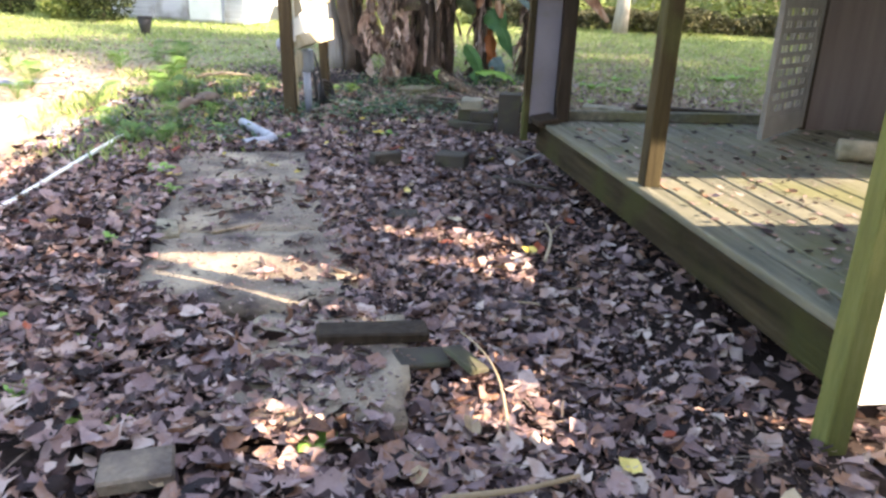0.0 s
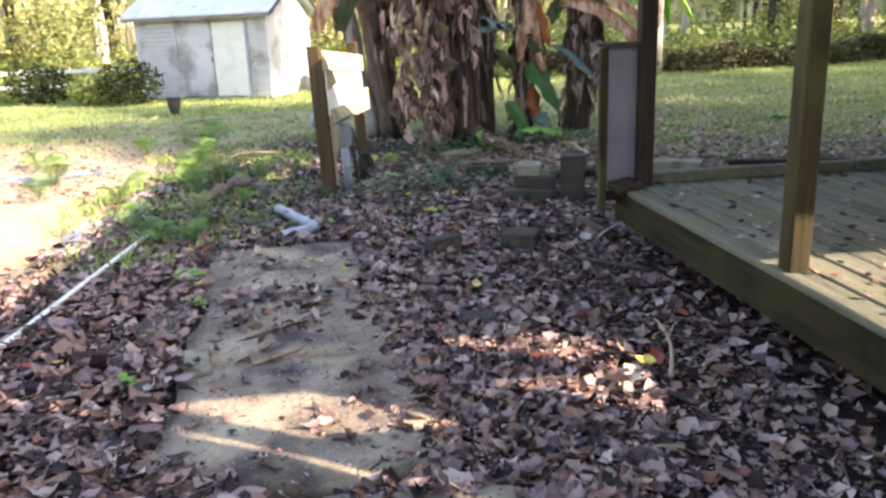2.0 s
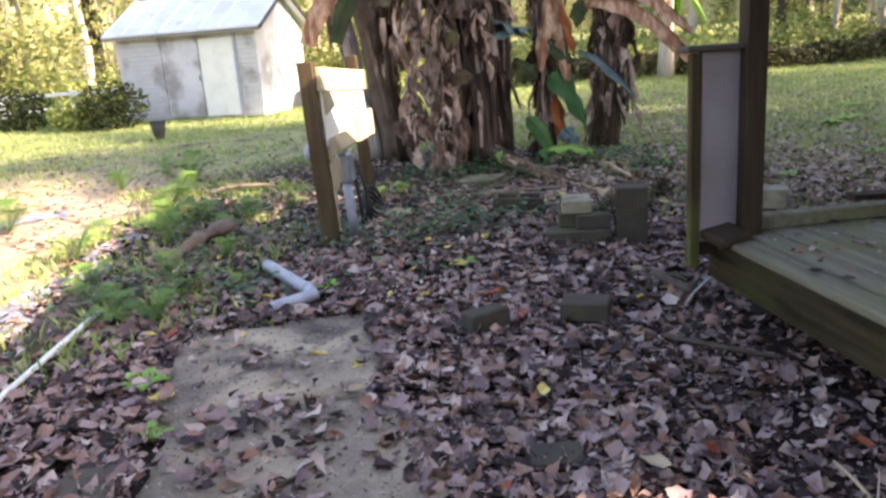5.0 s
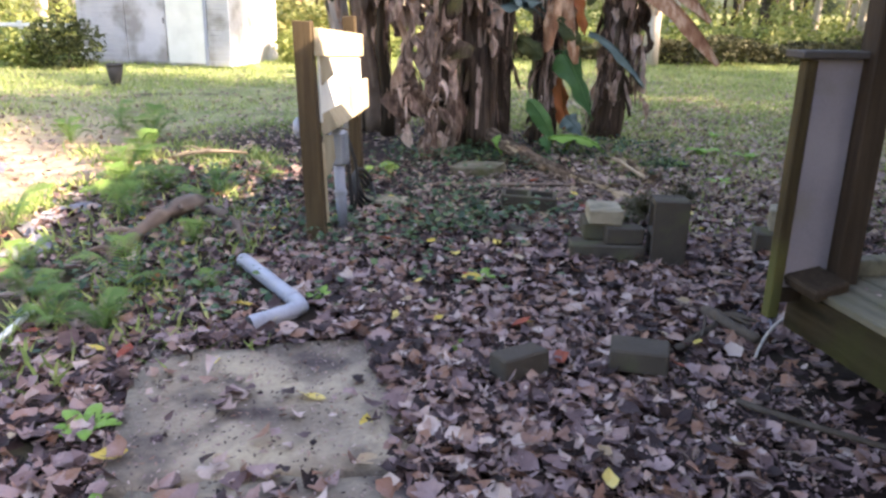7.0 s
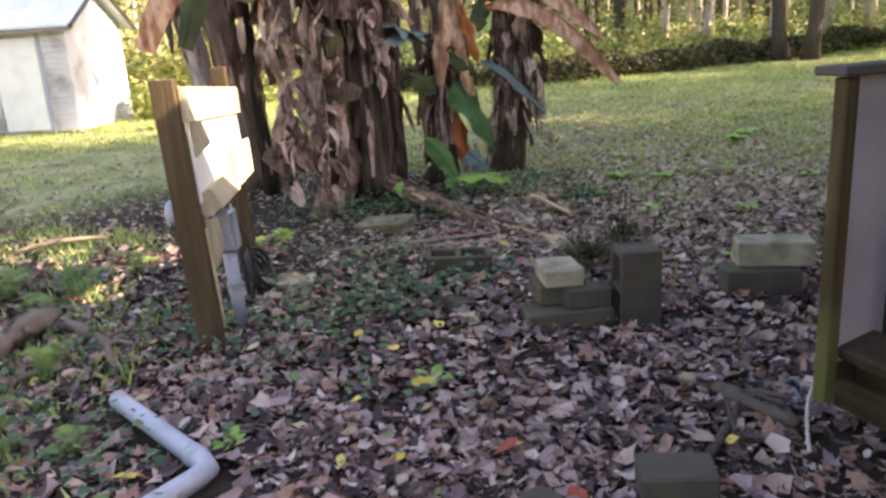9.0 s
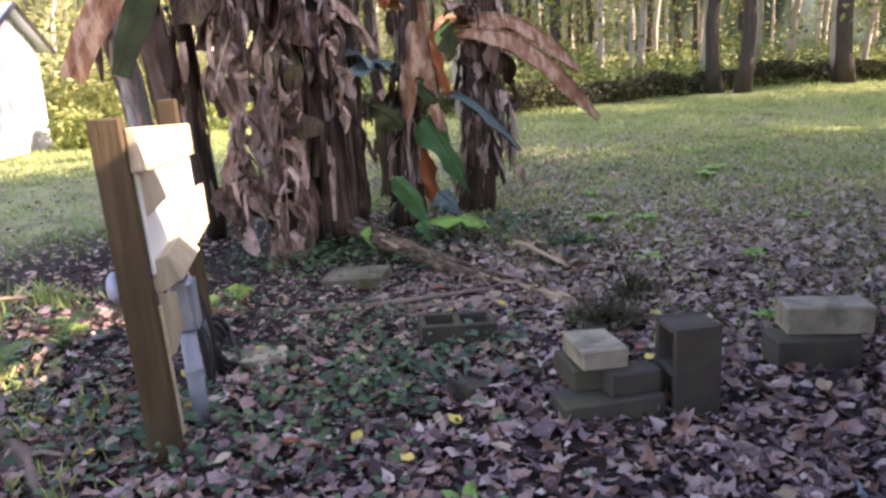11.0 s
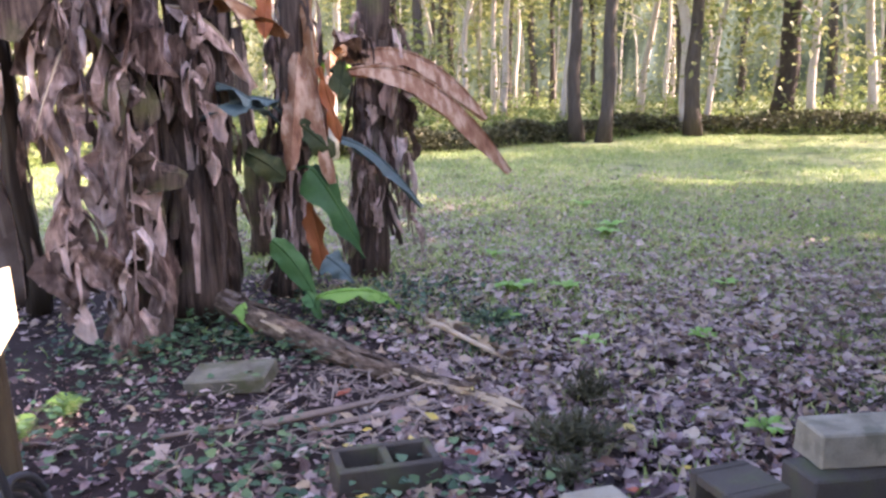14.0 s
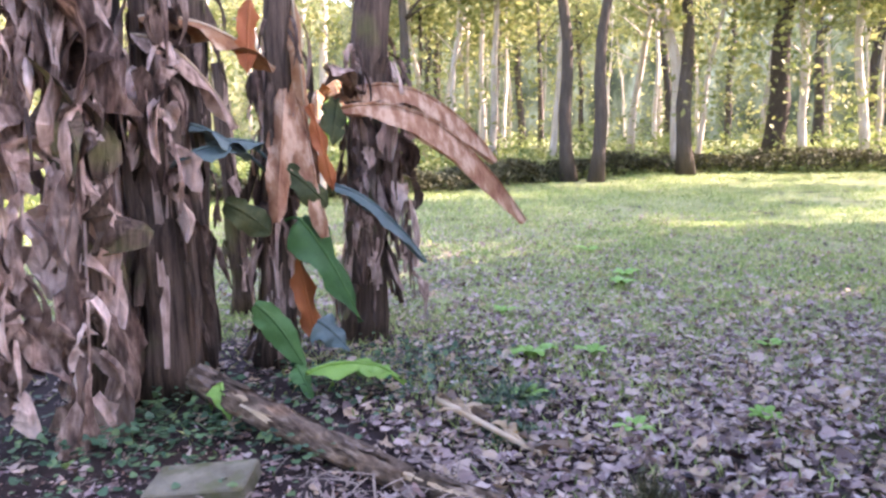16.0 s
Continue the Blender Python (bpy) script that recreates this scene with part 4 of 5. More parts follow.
def dead_curtain(name, root, tip, width, count, label):
    """A long dead banana leaf that hangs in rags beside its rib."""
    e = thing(name, label, "dead leaf", "dead banana leaves")
    pts = bend(root, tip, .12, 10, rnd.uniform(-.05, .05))
    part("rib", tube(pts, [.018 - .0013 * i for i in range(11)], 7), M_dead, e, smooth=True)
    for i in range(count):
        t = .04 + .94 * i / count
        k = min(9, int(t * 10))
        s = pts[k].lerp(pts[k + 1], t * 10 - k)
        sg = 1 if i % 2 else -1
        o = Vector((sg * rnd.uniform(.5, 1), rnd.uniform(-.9, .1), 0)).normalized()
        l = width * rnd.uniform(1.2, 3.2)
        slack = rnd.uniform(.12, .3)
        line = [s + o * (l * slack * math.sin(u * 2.4) + .03 * u) + Vector((0, 0, .03 * math.sin(u * 3) - l * u * rnd.uniform(.84, .95))) for u in (0, .14, .28, .42, .56, .7, .85, 1)]
        for q in line:
            q.z = max(q.z, gz(q.x, q.y) + .02)
        kind = rnd.choice(("tri", "tri", "tongue", "flap"))
        part("rag", blade(line, width * rnd.uniform(.4, 1.4), rnd.choice((-1, 1)) * rnd.uniform(.4, 1.5), .3, kind, rnd.uniform(-1.2, 1.6), facing=Vector((rnd.uniform(-1.1, 1.1), -1, rnd.uniform(-.3, .6))), crumple=.24), rnd.choice((M_dead, M_dead, M_dead, M_dead, M_dead, M_brownleaf, M_brownleaf, M_stem)), e)
    for i in range(count // 2):
        k = rnd.randrange(1, 10)
        a = rnd.uniform(-2.6, -.5)
        o = Vector((math.cos(a), math.sin(a), 0))
        l = rnd.uniform(.18, .5)
        line = [pts[k] + o * (.05 + .1 * math.sin(u * 2.6)) + Vector((0, 0, .12 - l * u)) for u in (0, .2, .4, .6, .8, 1)]
        part("torn_strip", blade(line, rnd.uniform(.02, .07), rnd.uniform(-1, 1.5), .3, "tri", rnd.uniform(-.5, 1.5), facing=o, crumple=.2), rnd.choice((M_dead, M_brownleaf)), e)
    return e


dead_curtain("hanging_leaf", (1.0, 10.98, 2.5), (.86, 10.5, .06), .2, 22, "long tan dead banana leaf hanging to the ground in rags")
dead_curtain("hanging_leaf", (.95, 11.0, 2.75), (.55, 10.6, .16), .23, 20, "long tan dead banana leaf hanging to the ground in rags")
dead_curtain("hanging_leaf", (.92, 11.05, 2.8), (.4, 10.75, 1.2), .24, 12, "broad tan dead banana leaf hanging in folds")
dead_curtain("hanging_leaf", (1.15, 10.98, 2.6), (1.05, 10.75, .75), .13, 14, "long tan dead banana leaf hanging to the ground in rags")
dead_curtain("hanging_leaf", (1.5, 10.9, 2.5), (1.42, 10.8, 1.1), .12, 14, "narrow dead banana leaf hanging on the stems")
dead_curtain("hanging_leaf", (2.9, 11.3, 2.2), (2.85, 11.1, .5), .11, 14, "narrow dead banana leaf hanging on the stem")
dead_curtain("hanging_leaf", (3.2, 11.3, 2.1), (3.3, 11.15, .35), .13, 14, "ragged dead banana leaf hanging on the stem")


def leaf(name, root, tip, lift, width, m, label, shape="leaf", fold=.35, ragged=.08, side=0.0, facing=None, curl=0.0, stalk=None, group="banana leaves", n=12):
    e = thing(name, label, "leaf", group)
    pts = bend(root, tip, lift, n, side)
    part("blade", blade(pts, width, fold, ragged, shape, curl, facing, lobes=3, crumple=.06 if m in (M_green_leaf, M_blue_leaf, M_bright_leaf, M_banded) else .15), m, e, smooth=True)
    part("rib", tube([p + Vector((0, 0, .006)) for p in pts], [.013 - .009 * i / n for i in range(n + 1)], 6), M_straw if m in (M_orange, M_dead) else m, e, smooth=True)
    if stalk:
        part("stalk", tube(bend(stalk, root, .05, 6), .011, 6), m, e, smooth=True)
    return e


leaf("banana_leaf", (2.72, 11.15, 1.74), (3.88, 10.55, .93), .3, .15, M_banded, "large arching orange-brown dying banana leaf", shape="arch", fold=1.9, ragged=.1, stalk=(3.08, 11.38, 1.7))
leaf("banana_leaf", (2.74, 11.3, 1.82), (3.95, 10.95, 1.36), .28, .14, M_banded, "large arching orange-brown dying banana leaf", shape="arch", fold=1.9, ragged=.1, stalk=(3.08, 11.4, 1.7))
leaf("banana_leaf", (2.95, 11.3, 1.8), (2.55, 11.0, 2.0), .08, .2, M_dead, "pale crumpled dead banana leaf", fold=.6, ragged=.3)
leaf("banana_leaf", (1.35, 10.95, 2.2), (2.1, 10.85, 1.95), .1, .2, M_orange, "tan drooping banana leaf", fold=.7, ragged=.15)
leaf("banana_leaf", (1.3, 10.95, 2.1), (1.85, 10.85, 1.6), .14, .17, M_dead, "grey-green drooping dead banana leaf", fold=.8, ragged=.15)
leaf("banana_leaf", (2.28, 11.1, 1.85), (2.08, 10.88, 1.02), .02, .2, M_banded, "pinkish brown hanging banana leaf", fold=.7, ragged=.3, facing=(-.4, -1, .1))
leaf("banana_leaf", (2.36, 11.08, 1.9), (2.42, 10.88, .9), .02, .21, M_banded, "pinkish brown hanging banana leaf", fold=.7, ragged=.3, facing=(.2, -1, .1))
leaf("banana_leaf", (2.4, 11.0, 1.75), (2.5, 10.9, 1.2), .02, .12, M_rust, "rust-orange hanging leaf on the stem", fold=.3, ragged=.2, facing=(.3, -1, 0))
leaf("banana_leaf", (2.3, 11.05, .75), (2.36, 10.95, .2), .02, .17, M_rust, "rust-orange leaf on the stem", fold=.3, ragged=.15, facing=(.2, -1, 0))
leaf("banana_leaf", (1.98, 10.9, 2.35), (1.9, 10.8, 1.92), .02, .13, M_rust, "rust-orange hanging leaf on the stem", fold=.3, ragged=.2, facing=(0, -1, 0))
leaf("banana_leaf", (2.37, 11.15, 2.5), (2.36, 11.0, 1.75), .02, .11, M_orange, "yellowing young leaf on the stem", fold=.7, ragged=.1, facing=(0, -1, 0))
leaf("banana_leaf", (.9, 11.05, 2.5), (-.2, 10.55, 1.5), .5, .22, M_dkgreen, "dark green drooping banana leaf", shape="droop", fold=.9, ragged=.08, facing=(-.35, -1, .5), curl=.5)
leaf("banana_leaf", (.85, 11.1, 2.5), (-.5, 10.6, 1.5), .5, .25, M_banded, "orange-brown drooping banana leaf", shape="droop", fold=.7, ragged=.1, facing=(-.3, -1, .5), curl=.4)
leaf("banana_leaf", (.9, 11.1, 2.7), (-.2, 11.0, 1.95), .5, .4, M_dead, "brown drooping dead banana leaf", shape="droop", fold=.8, ragged=.12, facing=(-.2, -1, .4))
leaf("banana_leaf", (.9, 11.0, 2.7), (.3, 10.6, 1.85), .4, .38, M_stem, "brown drooping dead banana leaf", shape="droop", fold=.8, ragged=.12, facing=(-.2, -1, .3))
leaf("banana_leaf", (.75, 10.95, 1.95), (.42, 10.6, 1.3), .05, .3, M_dead, "tan folded dead banana leaf", fold=.5, ragged=.1, facing=(-.5, -1, .2), shape="heart")
leaf("vine_leaf", (1.92, 10.95, 1.5), (1.42, 10.8, 1.4), .04, 0.26, M_blue_leaf, "blue-green broad leaf in the clump", fold=.35, ragged=.14, group="broad green leaves", stalk=(2.25, 11.2, 1.3))
leaf("vine_leaf", (1.6, 10.95, 1.62), (1.92, 10.85, 1.42), .03, 0.30, M_blue_leaf, "blue-green broad leaf in the clump", fold=.25, ragged=.14, group="broad green leaves", stalk=(2.2, 11.2, 1.3))
leaf("vine_leaf", (1.7, 10.98, 1.5), (2.02, 10.9, 1.5), .03, 0.29, M_blue_leaf, "blue-green broad leaf in the clump", fold=.25, ragged=.14, group="broad green leaves")
leaf("vine_leaf", (2.3, 11.0, 1.02), (2.62, 10.8, .32), .06, .38, M_green_leaf, "large hanging green leaf below the stem", "heart", .35, .14, facing=(.15, -1, .35), group="broad green leaves", stalk=(2.2, 11.2, .9))
leaf("vine_leaf", (1.92, 10.9, .52), (2.18, 10.78, .1), .05, .2, M_green_leaf, "green leaf leaning by the stem base", "leaf", .35, .14, facing=(-.2, -1, .4), group="broad green leaves")
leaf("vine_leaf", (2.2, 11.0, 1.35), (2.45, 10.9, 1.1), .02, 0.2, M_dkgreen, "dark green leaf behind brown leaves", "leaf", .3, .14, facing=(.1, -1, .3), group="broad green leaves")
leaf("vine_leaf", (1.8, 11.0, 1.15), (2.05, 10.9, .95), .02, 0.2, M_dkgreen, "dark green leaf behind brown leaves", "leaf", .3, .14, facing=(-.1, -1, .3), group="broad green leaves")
leaf("vine_leaf", (2.35, 10.9, .35), (2.5, 10.75, .15), .02, 0.30, M_blue_leaf, "blue-green leaf near the ground", "heart", .3, .14, facing=(.1, -1, .6), group="broad green leaves")
leaf("vine_leaf", (2.62, 11.1, 1.22), (3.2, 10.85, .66), .1, 0.17, M_blue_leaf, "grey-green drooping leaf on the clump", "leaf", .7, .1, group="broad green leaves")
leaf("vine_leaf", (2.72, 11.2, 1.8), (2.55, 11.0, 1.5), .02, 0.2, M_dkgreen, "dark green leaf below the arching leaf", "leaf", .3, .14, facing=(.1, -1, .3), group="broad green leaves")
leaf("ground_leaf", (2.0, 10.35, .2), (2.42, 10.2, .17), .05, 0.26, M_bright_leaf, "bright green leaf near the ground", "leaf", .25, .08, group="broad green leaves", stalk=(2.1, 10.6, .0))
leaf("ground_leaf", (2.3, 10.3, .22), (2.5, 10.1, .1), .03, 0.27, M_bright_leaf, "bright green leaf near the ground", "heart", .25, .08, group="broad green leaves", stalk=(2.2, 10.5, .0))
leaf("ground_leaf", (1.5, 10.4, .22), (1.5, 10.28, .05), .02, 0.18, M_bright_leaf, "bright green leaf near the ground", "heart", .3, .05, facing=(0, -1, .5), group="broad green leaves", stalk=(1.5, 10.6, .0))
leaf("ground_leaf", (2.0, 10.5, .2), (2.02, 10.35, .02), .02, .16, M_green_leaf, "green leaf near the ground", "heart", .3, .05, facing=(0, -1, .5), group="broad green leaves", stalk=(2.05, 10.7, .0))


# the small banana plant at the far end of the lawn
def far_banana():
    e = thing("banana_plant", "small sunlit banana plant with drooping dry leaves", "banana plant", at=(9.3, 24.3, gz(9.3, 24.3)))
    part("stem", tube([(0, 0, -.1), (.05, 0, 1.2), (.1, 0, 2.6)], [.26, .2, .13], 12, rough=.06), M_palestem, e, smooth=True)
    for i in range(11):
        a = i * 2.4
        o = Vector((math.cos(a), math.sin(a), 0))
        part("leaf", blade(bend(Vector((.1, 0, 2.5)), Vector((.1, 0, 1.5 + .6 * (i % 3))) + o * rnd.uniform(.9, 1.5), .5, 9), .34, .8, .2, "leaf"), M_orange if i % 3 else M_bright_leaf, e)
    for i in range(7):
        a = rnd.uniform(0, 6.28)
        o = Vector((math.cos(a), math.sin(a), 0))
        part("dead_leaf", blade([Vector((.05, 0, 2.2 - .25 * k)) + o * (.2 + .12 * math.sin(k)) for k in range(6)], .2, .6, .3, "flap", facing=o), M_dead, e)


far_banana()


# ---- ferns and low plants ----
def frond_mesh(length, arch, name="frond"):
    bm = bmesh.new()
    n = 24
    line = [Vector((length * (i / n) * (1 - .15 * (i / n)), 0, arch * math.sin(i / n * 2.5) - .02 * i / n)) for i in range(n + 1)]
    tube(line, [.004 - .00012 * i for i in range(n + 1)], 4, bm=bm)
    for i in range(2, n + 1):
        t = i / n
        w = .36 * length * math.sin(math.pi * min(1, .12 + t * .86)) ** .8 * (.45 if i > n - 1 else 1)
        for s in (-1, 1):
            d = Vector((.45, s, -.12)).normalized()
            p, c = line[i], .007 * length / .5
            a = [p + Vector((-c, 0, 0)), p + d * w * .55 + Vector((-c * .9, 0, .01)), p + d * w, p + d * w * .55 + Vector((c * .9, 0, .008)), p + Vector((c, 0, 0))]
            bm.faces.new([bm.verts.new(q) for q in (a if s > 0 else a[::-1])])
    return mesh_of(name, bm, M_fern)


FRONDS = [frond_mesh(.5, .2), frond_mesh(.42, .26), frond_mesh(.58, .15)]


def fern(x, y, s, count, label="bright green fern growing among leaves"):
    e = thing("fern", label, "fern", "ferns beside the path", at=pose(x, y, gz(x, y) - .01, 0, 0, rnd.uniform(0, 360)))
    for i in range(count):
        f = part("frond", FRONDS[i % 3], None, e)
        k = s * rnd.uniform(.75, 1.15)
        f.matrix_basis = pose(0, 0, .02, rnd.uniform(-15, 15), rnd.uniform(-40, -5), 360 * i / count + rnd.uniform(-20, 20)) @ Matrix.Scale(k, 4)
    return e


for x, y, s, c in ((-2.05, 11.5, 1.0, 8), (-1.95, 10.4, .8, 7), (-1.8, 8.9, .75, 7), (-1.5, 9.1, .6, 6), (-1.6, 8.3, .6, 6), (-1.1, 8.8, .6, 6), (-1.55, 6.4, .5, 6), (-1.32, 6.9, .7, 5), (-1.9, 7.2, .5, 6), (-1.75, 6.75, .5, 6), (-1.3, 6.3, .5, 6), (-2.3, 8.1, .7, 6), (-3.4, 9.6, .8, 6), (-3.2, 8.6, .6, 6), (-.75, 9.3, .6, 6), (.3, 9.7, .3, 7), (.1, 9.5, .32, 6), (-2.9, 11.6, .7, 6), (-1.1, 7.6, .5, 5), (-1.9, 9.6, .8, 7), (-2.6, 12.6, .8, 6), (-4.1, 11.0, .8, 6), (-.9, 6.75, .35, 5)):
    fern(x, y, s, c)


def weed(x, y, s, label="small bright green weed in leaf litter", m=M_bright_leaf, c=7, group="weeds in the yard"):
    e = thing("weed", label, "weed", group, at=pose(x, y, gz(x, y), 0, 0, rnd.uniform(0, 360)))
    for i in range(c):
        a = 6.283 * i / c + rnd.uniform(-.3, .3)
        o = Vector((math.cos(a), math.sin(a), 0))
        l = s * rnd.uniform(.6, 1.1)
        part("leaf", blade(bend((0, 0, .01), o * l + Vector((0, 0, .03 + .25 * l)), l * .25, 5), l * .42, .3, .06, "leaf", lobes=1), m, e)


for x, y, s in ((-1.12, 3.9, .1), (-.98, 2.35, .14), (-.88, 2.75, .12), (-.72, 2.2, .12), (-.05, 2.05, .1), (3.6, 10.2, .2), (4.0, 10.0, .16), (6.2, 11.6, .22), (6.6, 11.9, .18), (5.2, 9.4, .14), (4.4, 11.4, .14), (3.1, 8.9, .12), (2.9, 7.6, .12), (3.8, 8.6, .12), (-1.15, 5.4, .12), (-1.0, 4.9, .1), (.2, 5.9, .08), (-.35, 6.55, .1), (-1.5, 2.7, .14), (.5, 6.7, .1), (3.0, 9.6, .12), (7.8, 13.5, .2), (-1.35, 2.9, .13)):
    weed(x, y, s)


def shrub(x, y, r, h, count, label, m=M_ivy):
    e = thing("shrub", label, "shrub", "", at=(x, y, gz(x, y)))
    bm = bmesh.new()
    for i in range(count):
        a, q = rnd.uniform(0, 6.28), r * rnd.random() ** .6
        top_ = Vector((q * math.cos(a), q * math.sin(a), h * rnd.uniform(.35, 1) * (1 - .5 * q / r)))
        tube([(top_.x * .15, top_.y * .15, 0), top_ * .6, top_], [.004, .003, .002], 3, bm=bm, cap=False)
        for k in range(9):
            u = top_ * (.35 + .65 * k / 8)
            d = Vector((rnd.uniform(-1, 1), rnd.uniform(-1, 1), rnd.uniform(-.2, .8))).normalized() * rnd.uniform(.03, .07)
            s = d.cross(Vector((0, 0, 1))).normalized() * .007
            bm.faces.new([bm.verts.new(v) for v in (u - s, u + d, u + s)])
    part("foliage", bm, m, e)


shrub(2.0, 7.95, .26, .24, 110, "low dark green needle shrub by the cinder blocks", M_brush)
shrub(1.75, 7.75, .15, .15, 40, "low dark green needle shrub by the cinder blocks", M_brush)
shrub(2.45, 8.3, .14, .26, 45, "low dark green needle shrub by the cinder blocks", M_brush)
shrub(2.9, 9.6, .25, .14, 60, "mossy green tuft beside a dead branch", M_ivy)
shrub(2.55, 9.2, .18, .1, 40, "mossy green tuft beside a dead branch", M_ivy)


# ---- leaf litter, ivy and grass ----
def on_slab(x, y):
    return (np.abs(x + .46 + (y - 4) * .08) < .46) & (y > 3.0 + .2 * np.sin(x * 6)) & (y < 6.0)


def litter():
    kinds = [shed_leaf(k, l, c, f, i) for i, (k, l, c, f) in enumerate(((5, .95, .3, .25), (4, .6, .5, .5), (5, .75, -.4, .35), (3, .45, .5, .7), (4, .8, -.3, -.4), (5, .65, .6, .3), (3, .6, -.2, .9), (4, .9, .2, -.2)))]
    for i, (tv, tf) in enumerate(kinds):
        n = 8200
        x = np.concatenate([rng.uniform(-2.3, 7.0, n), rng.normal(.6, 1.3, n // 3)])
        y = np.concatenate([rng.uniform(.8, 8.4, n) + np.abs(rng.normal(0, 1.2, n)), rng.uniform(1.2, 6.5, n // 3)])
        keep = ~((x > 2.4) & (y < 5.68)) & ~((x > 4.5) & (rng.random(len(x)) > .6)) & ~(on_slab(x, y) & (rng.random(len(x)) > .05 + .24 * (np.sin(x * 5 + y * 2.3) + np.sin(y * 4.1 - x * 2) > .7) + .35 * (x > -.08 - .12 * np.sin(y * 3))))
        # fewer leaves by the deck: bare dark soil stands in for shade
        keep &= ~((x > DX - 1.05 + .6 * rng.random(len(x))) & (y < 5.75) & (rng.random(len(x)) > .26))
        keep &= ~((((x - .75) / 1.25) ** 2 + ((y - 9.8) / 1.4) ** 2 < 1) & (rng.random(len(x)) > .25))
        keep &= ~((x < -1.6) & (y > 5.5) & (rng.random(len(x)) > .35))
        keep &= ~((np.abs((x + .59) * .911 + (y - 6.71) * .412) < .07) & (np.abs(y - 6.7) < .45)) & ~((np.hypot(x + .5, y - 6.29) < .13))
        x, y = x[keep], y[keep]
        z = gz_np(x, y) + rng.uniform(.004, .05, len(x)) + .05 * ((np.abs(x + .42) < .6) & (y > 2.0) & (y < 6.05))
        # leaves out on the lawn side get the lighter, skylit copy
        dry = (y + .35 * (x - 1.5) + rng.normal(0, .7, len(x)) > 8.2) & (x > .5)
        place, pale_place = np.stack([x, y, z], 1)[~dry], np.stack([x, y, z], 1)[dry]
        scatter("leaf_litter", M_skylit_leaf, tv, tf, pale_place, rots(len(pale_place), .5), .03 + .075 * rng.random(len(pale_place)) ** 1.5, "paler tan and mauve fallen leaves thinning into the lawn", "fallen leaves")
        x = place[:, 0]
        scatter("leaf_litter", M_litter, tv, tf, place, rots(len(x), .5), .03 + .085 * rng.random(len(x)) ** 1.5, "brown and mauve fallen leaves covering the ground", "fallen leaves")
        n = 1800
        x, y = rng.uniform(-2.0, 1.55, n), rng.uniform(-2.2, 1.0, n)
        scatter("leaf_litter", M_litter, tv, tf, np.stack([x, y, gz_np(x, y) + rng.uniform(.004, .04, n)], 1), rots(n, .45), rng.uniform(.026, .086, n), "brown and mauve fallen leaves beside the house wall", "fallen leaves")
        n = 1500
        x = np.concatenate([rng.uniform(-6, 13, n), rng.normal(5, 2.5, n)])
        y = 8.5 + np.abs(rng.normal(0, 5.5, 2 * n))
        keep = ~((((x - .6) / 1.5) ** 2 + ((y - 9.8) / 1.5) ** 2 < 1) & (rng.random(len(x)) > .2))
        x, y = x[keep], y[keep]
        z = gz_np(x, y) + rng.uniform(.004, .03, len(x))
        scatter("leaf_litter", M_skylit_leaf, tv, tf, np.stack([x, y, z], 1), rots(len(x), .4), rng.uniform(.035, .09, len(x)), "brown and mauve fallen leaves thinning over the lawn", "fallen leaves")
    tv, tf = lobed(3, .7, .3, .35)
    n = 7500
    x, y = rng.uniform(-1.1, .3, n), rng.uniform(2.0, 6.1, n)
    scatter("leaf_scraps", M_litter, tv, tf, np.stack([x, y, np.full(n, .058) + rng.uniform(0, .01, n)], 1), rots(n, .3), rng.uniform(.006, .028, n), "small dark leaf scraps and grit on the path", "leaf scraps")
    n = 2600
    x, y = rng.normal(.8, .9, n), rng.normal(9.7, .7, n)
    scatter("leaf_scraps", M_litter, tv, tf, np.stack([x, y, gz_np(x, y) + rng.uniform(.004, .03, n)], 1), rots(n, .4), .015 + .05 * rng.random(n) ** 2, "dark leaf scraps and bark crumbs below the clump", "leaf scraps")
    tv, tf = lobed(4, .8, .3, .6)
    n = 700
    x, y = DX + .05 + np.abs(rng.normal(0, 1.3, n)), rng.uniform(2.1, 5.6, n)
    scatter("leaf_litter", M_litter, tv, tf, np.stack([x, y, DZ + rng.uniform(.006, .014, n)], 1), rots(n, .2), .02 + .06 * rng.random(n) ** 2, "small brown leaf scraps on the porch deck", "fallen leaves")


litter()


def straw():
    strip = [(-.5, -.02, 0), (.5, -.014, .03), (.5, .014, .03), (-.5, .02, 0), (0, .03, .05), (0, -.03, .05)]
    sf = [(0, 5, 4), (0, 4, 3), (5, 1, 2), (5, 2, 4)]
    n = 300
    x, y = rng.normal(1.5, .5, n), rng.normal(8.85, .35, n)
    scatter("bark_strips", M_branch, strip, sf, np.stack([x, y, gz_np(x, y) + rng.uniform(.03, .08, n)], 1), rots(n, .15), rng.uniform(.06, .24, n), "dry bark strips and straw below the clump", "straw")
    n = 1700
    x, y = rng.uniform(-1.8, 3.5, n), rng.uniform(1.2, 10.5, n)
    ok = ~((x > 1.5) & (y < 5.8))
    x, y = x[ok], y[ok]
    scatter("straw_bits", M_branch, strip, sf, np.stack([x, y, gz_np(x, y) + rng.uniform(.04, .065, len(x))], 1), rots(len(x), .12), rng.uniform(.03, .15, len(x)), "thin dry stalks lying among the leaves", "straw")


straw()


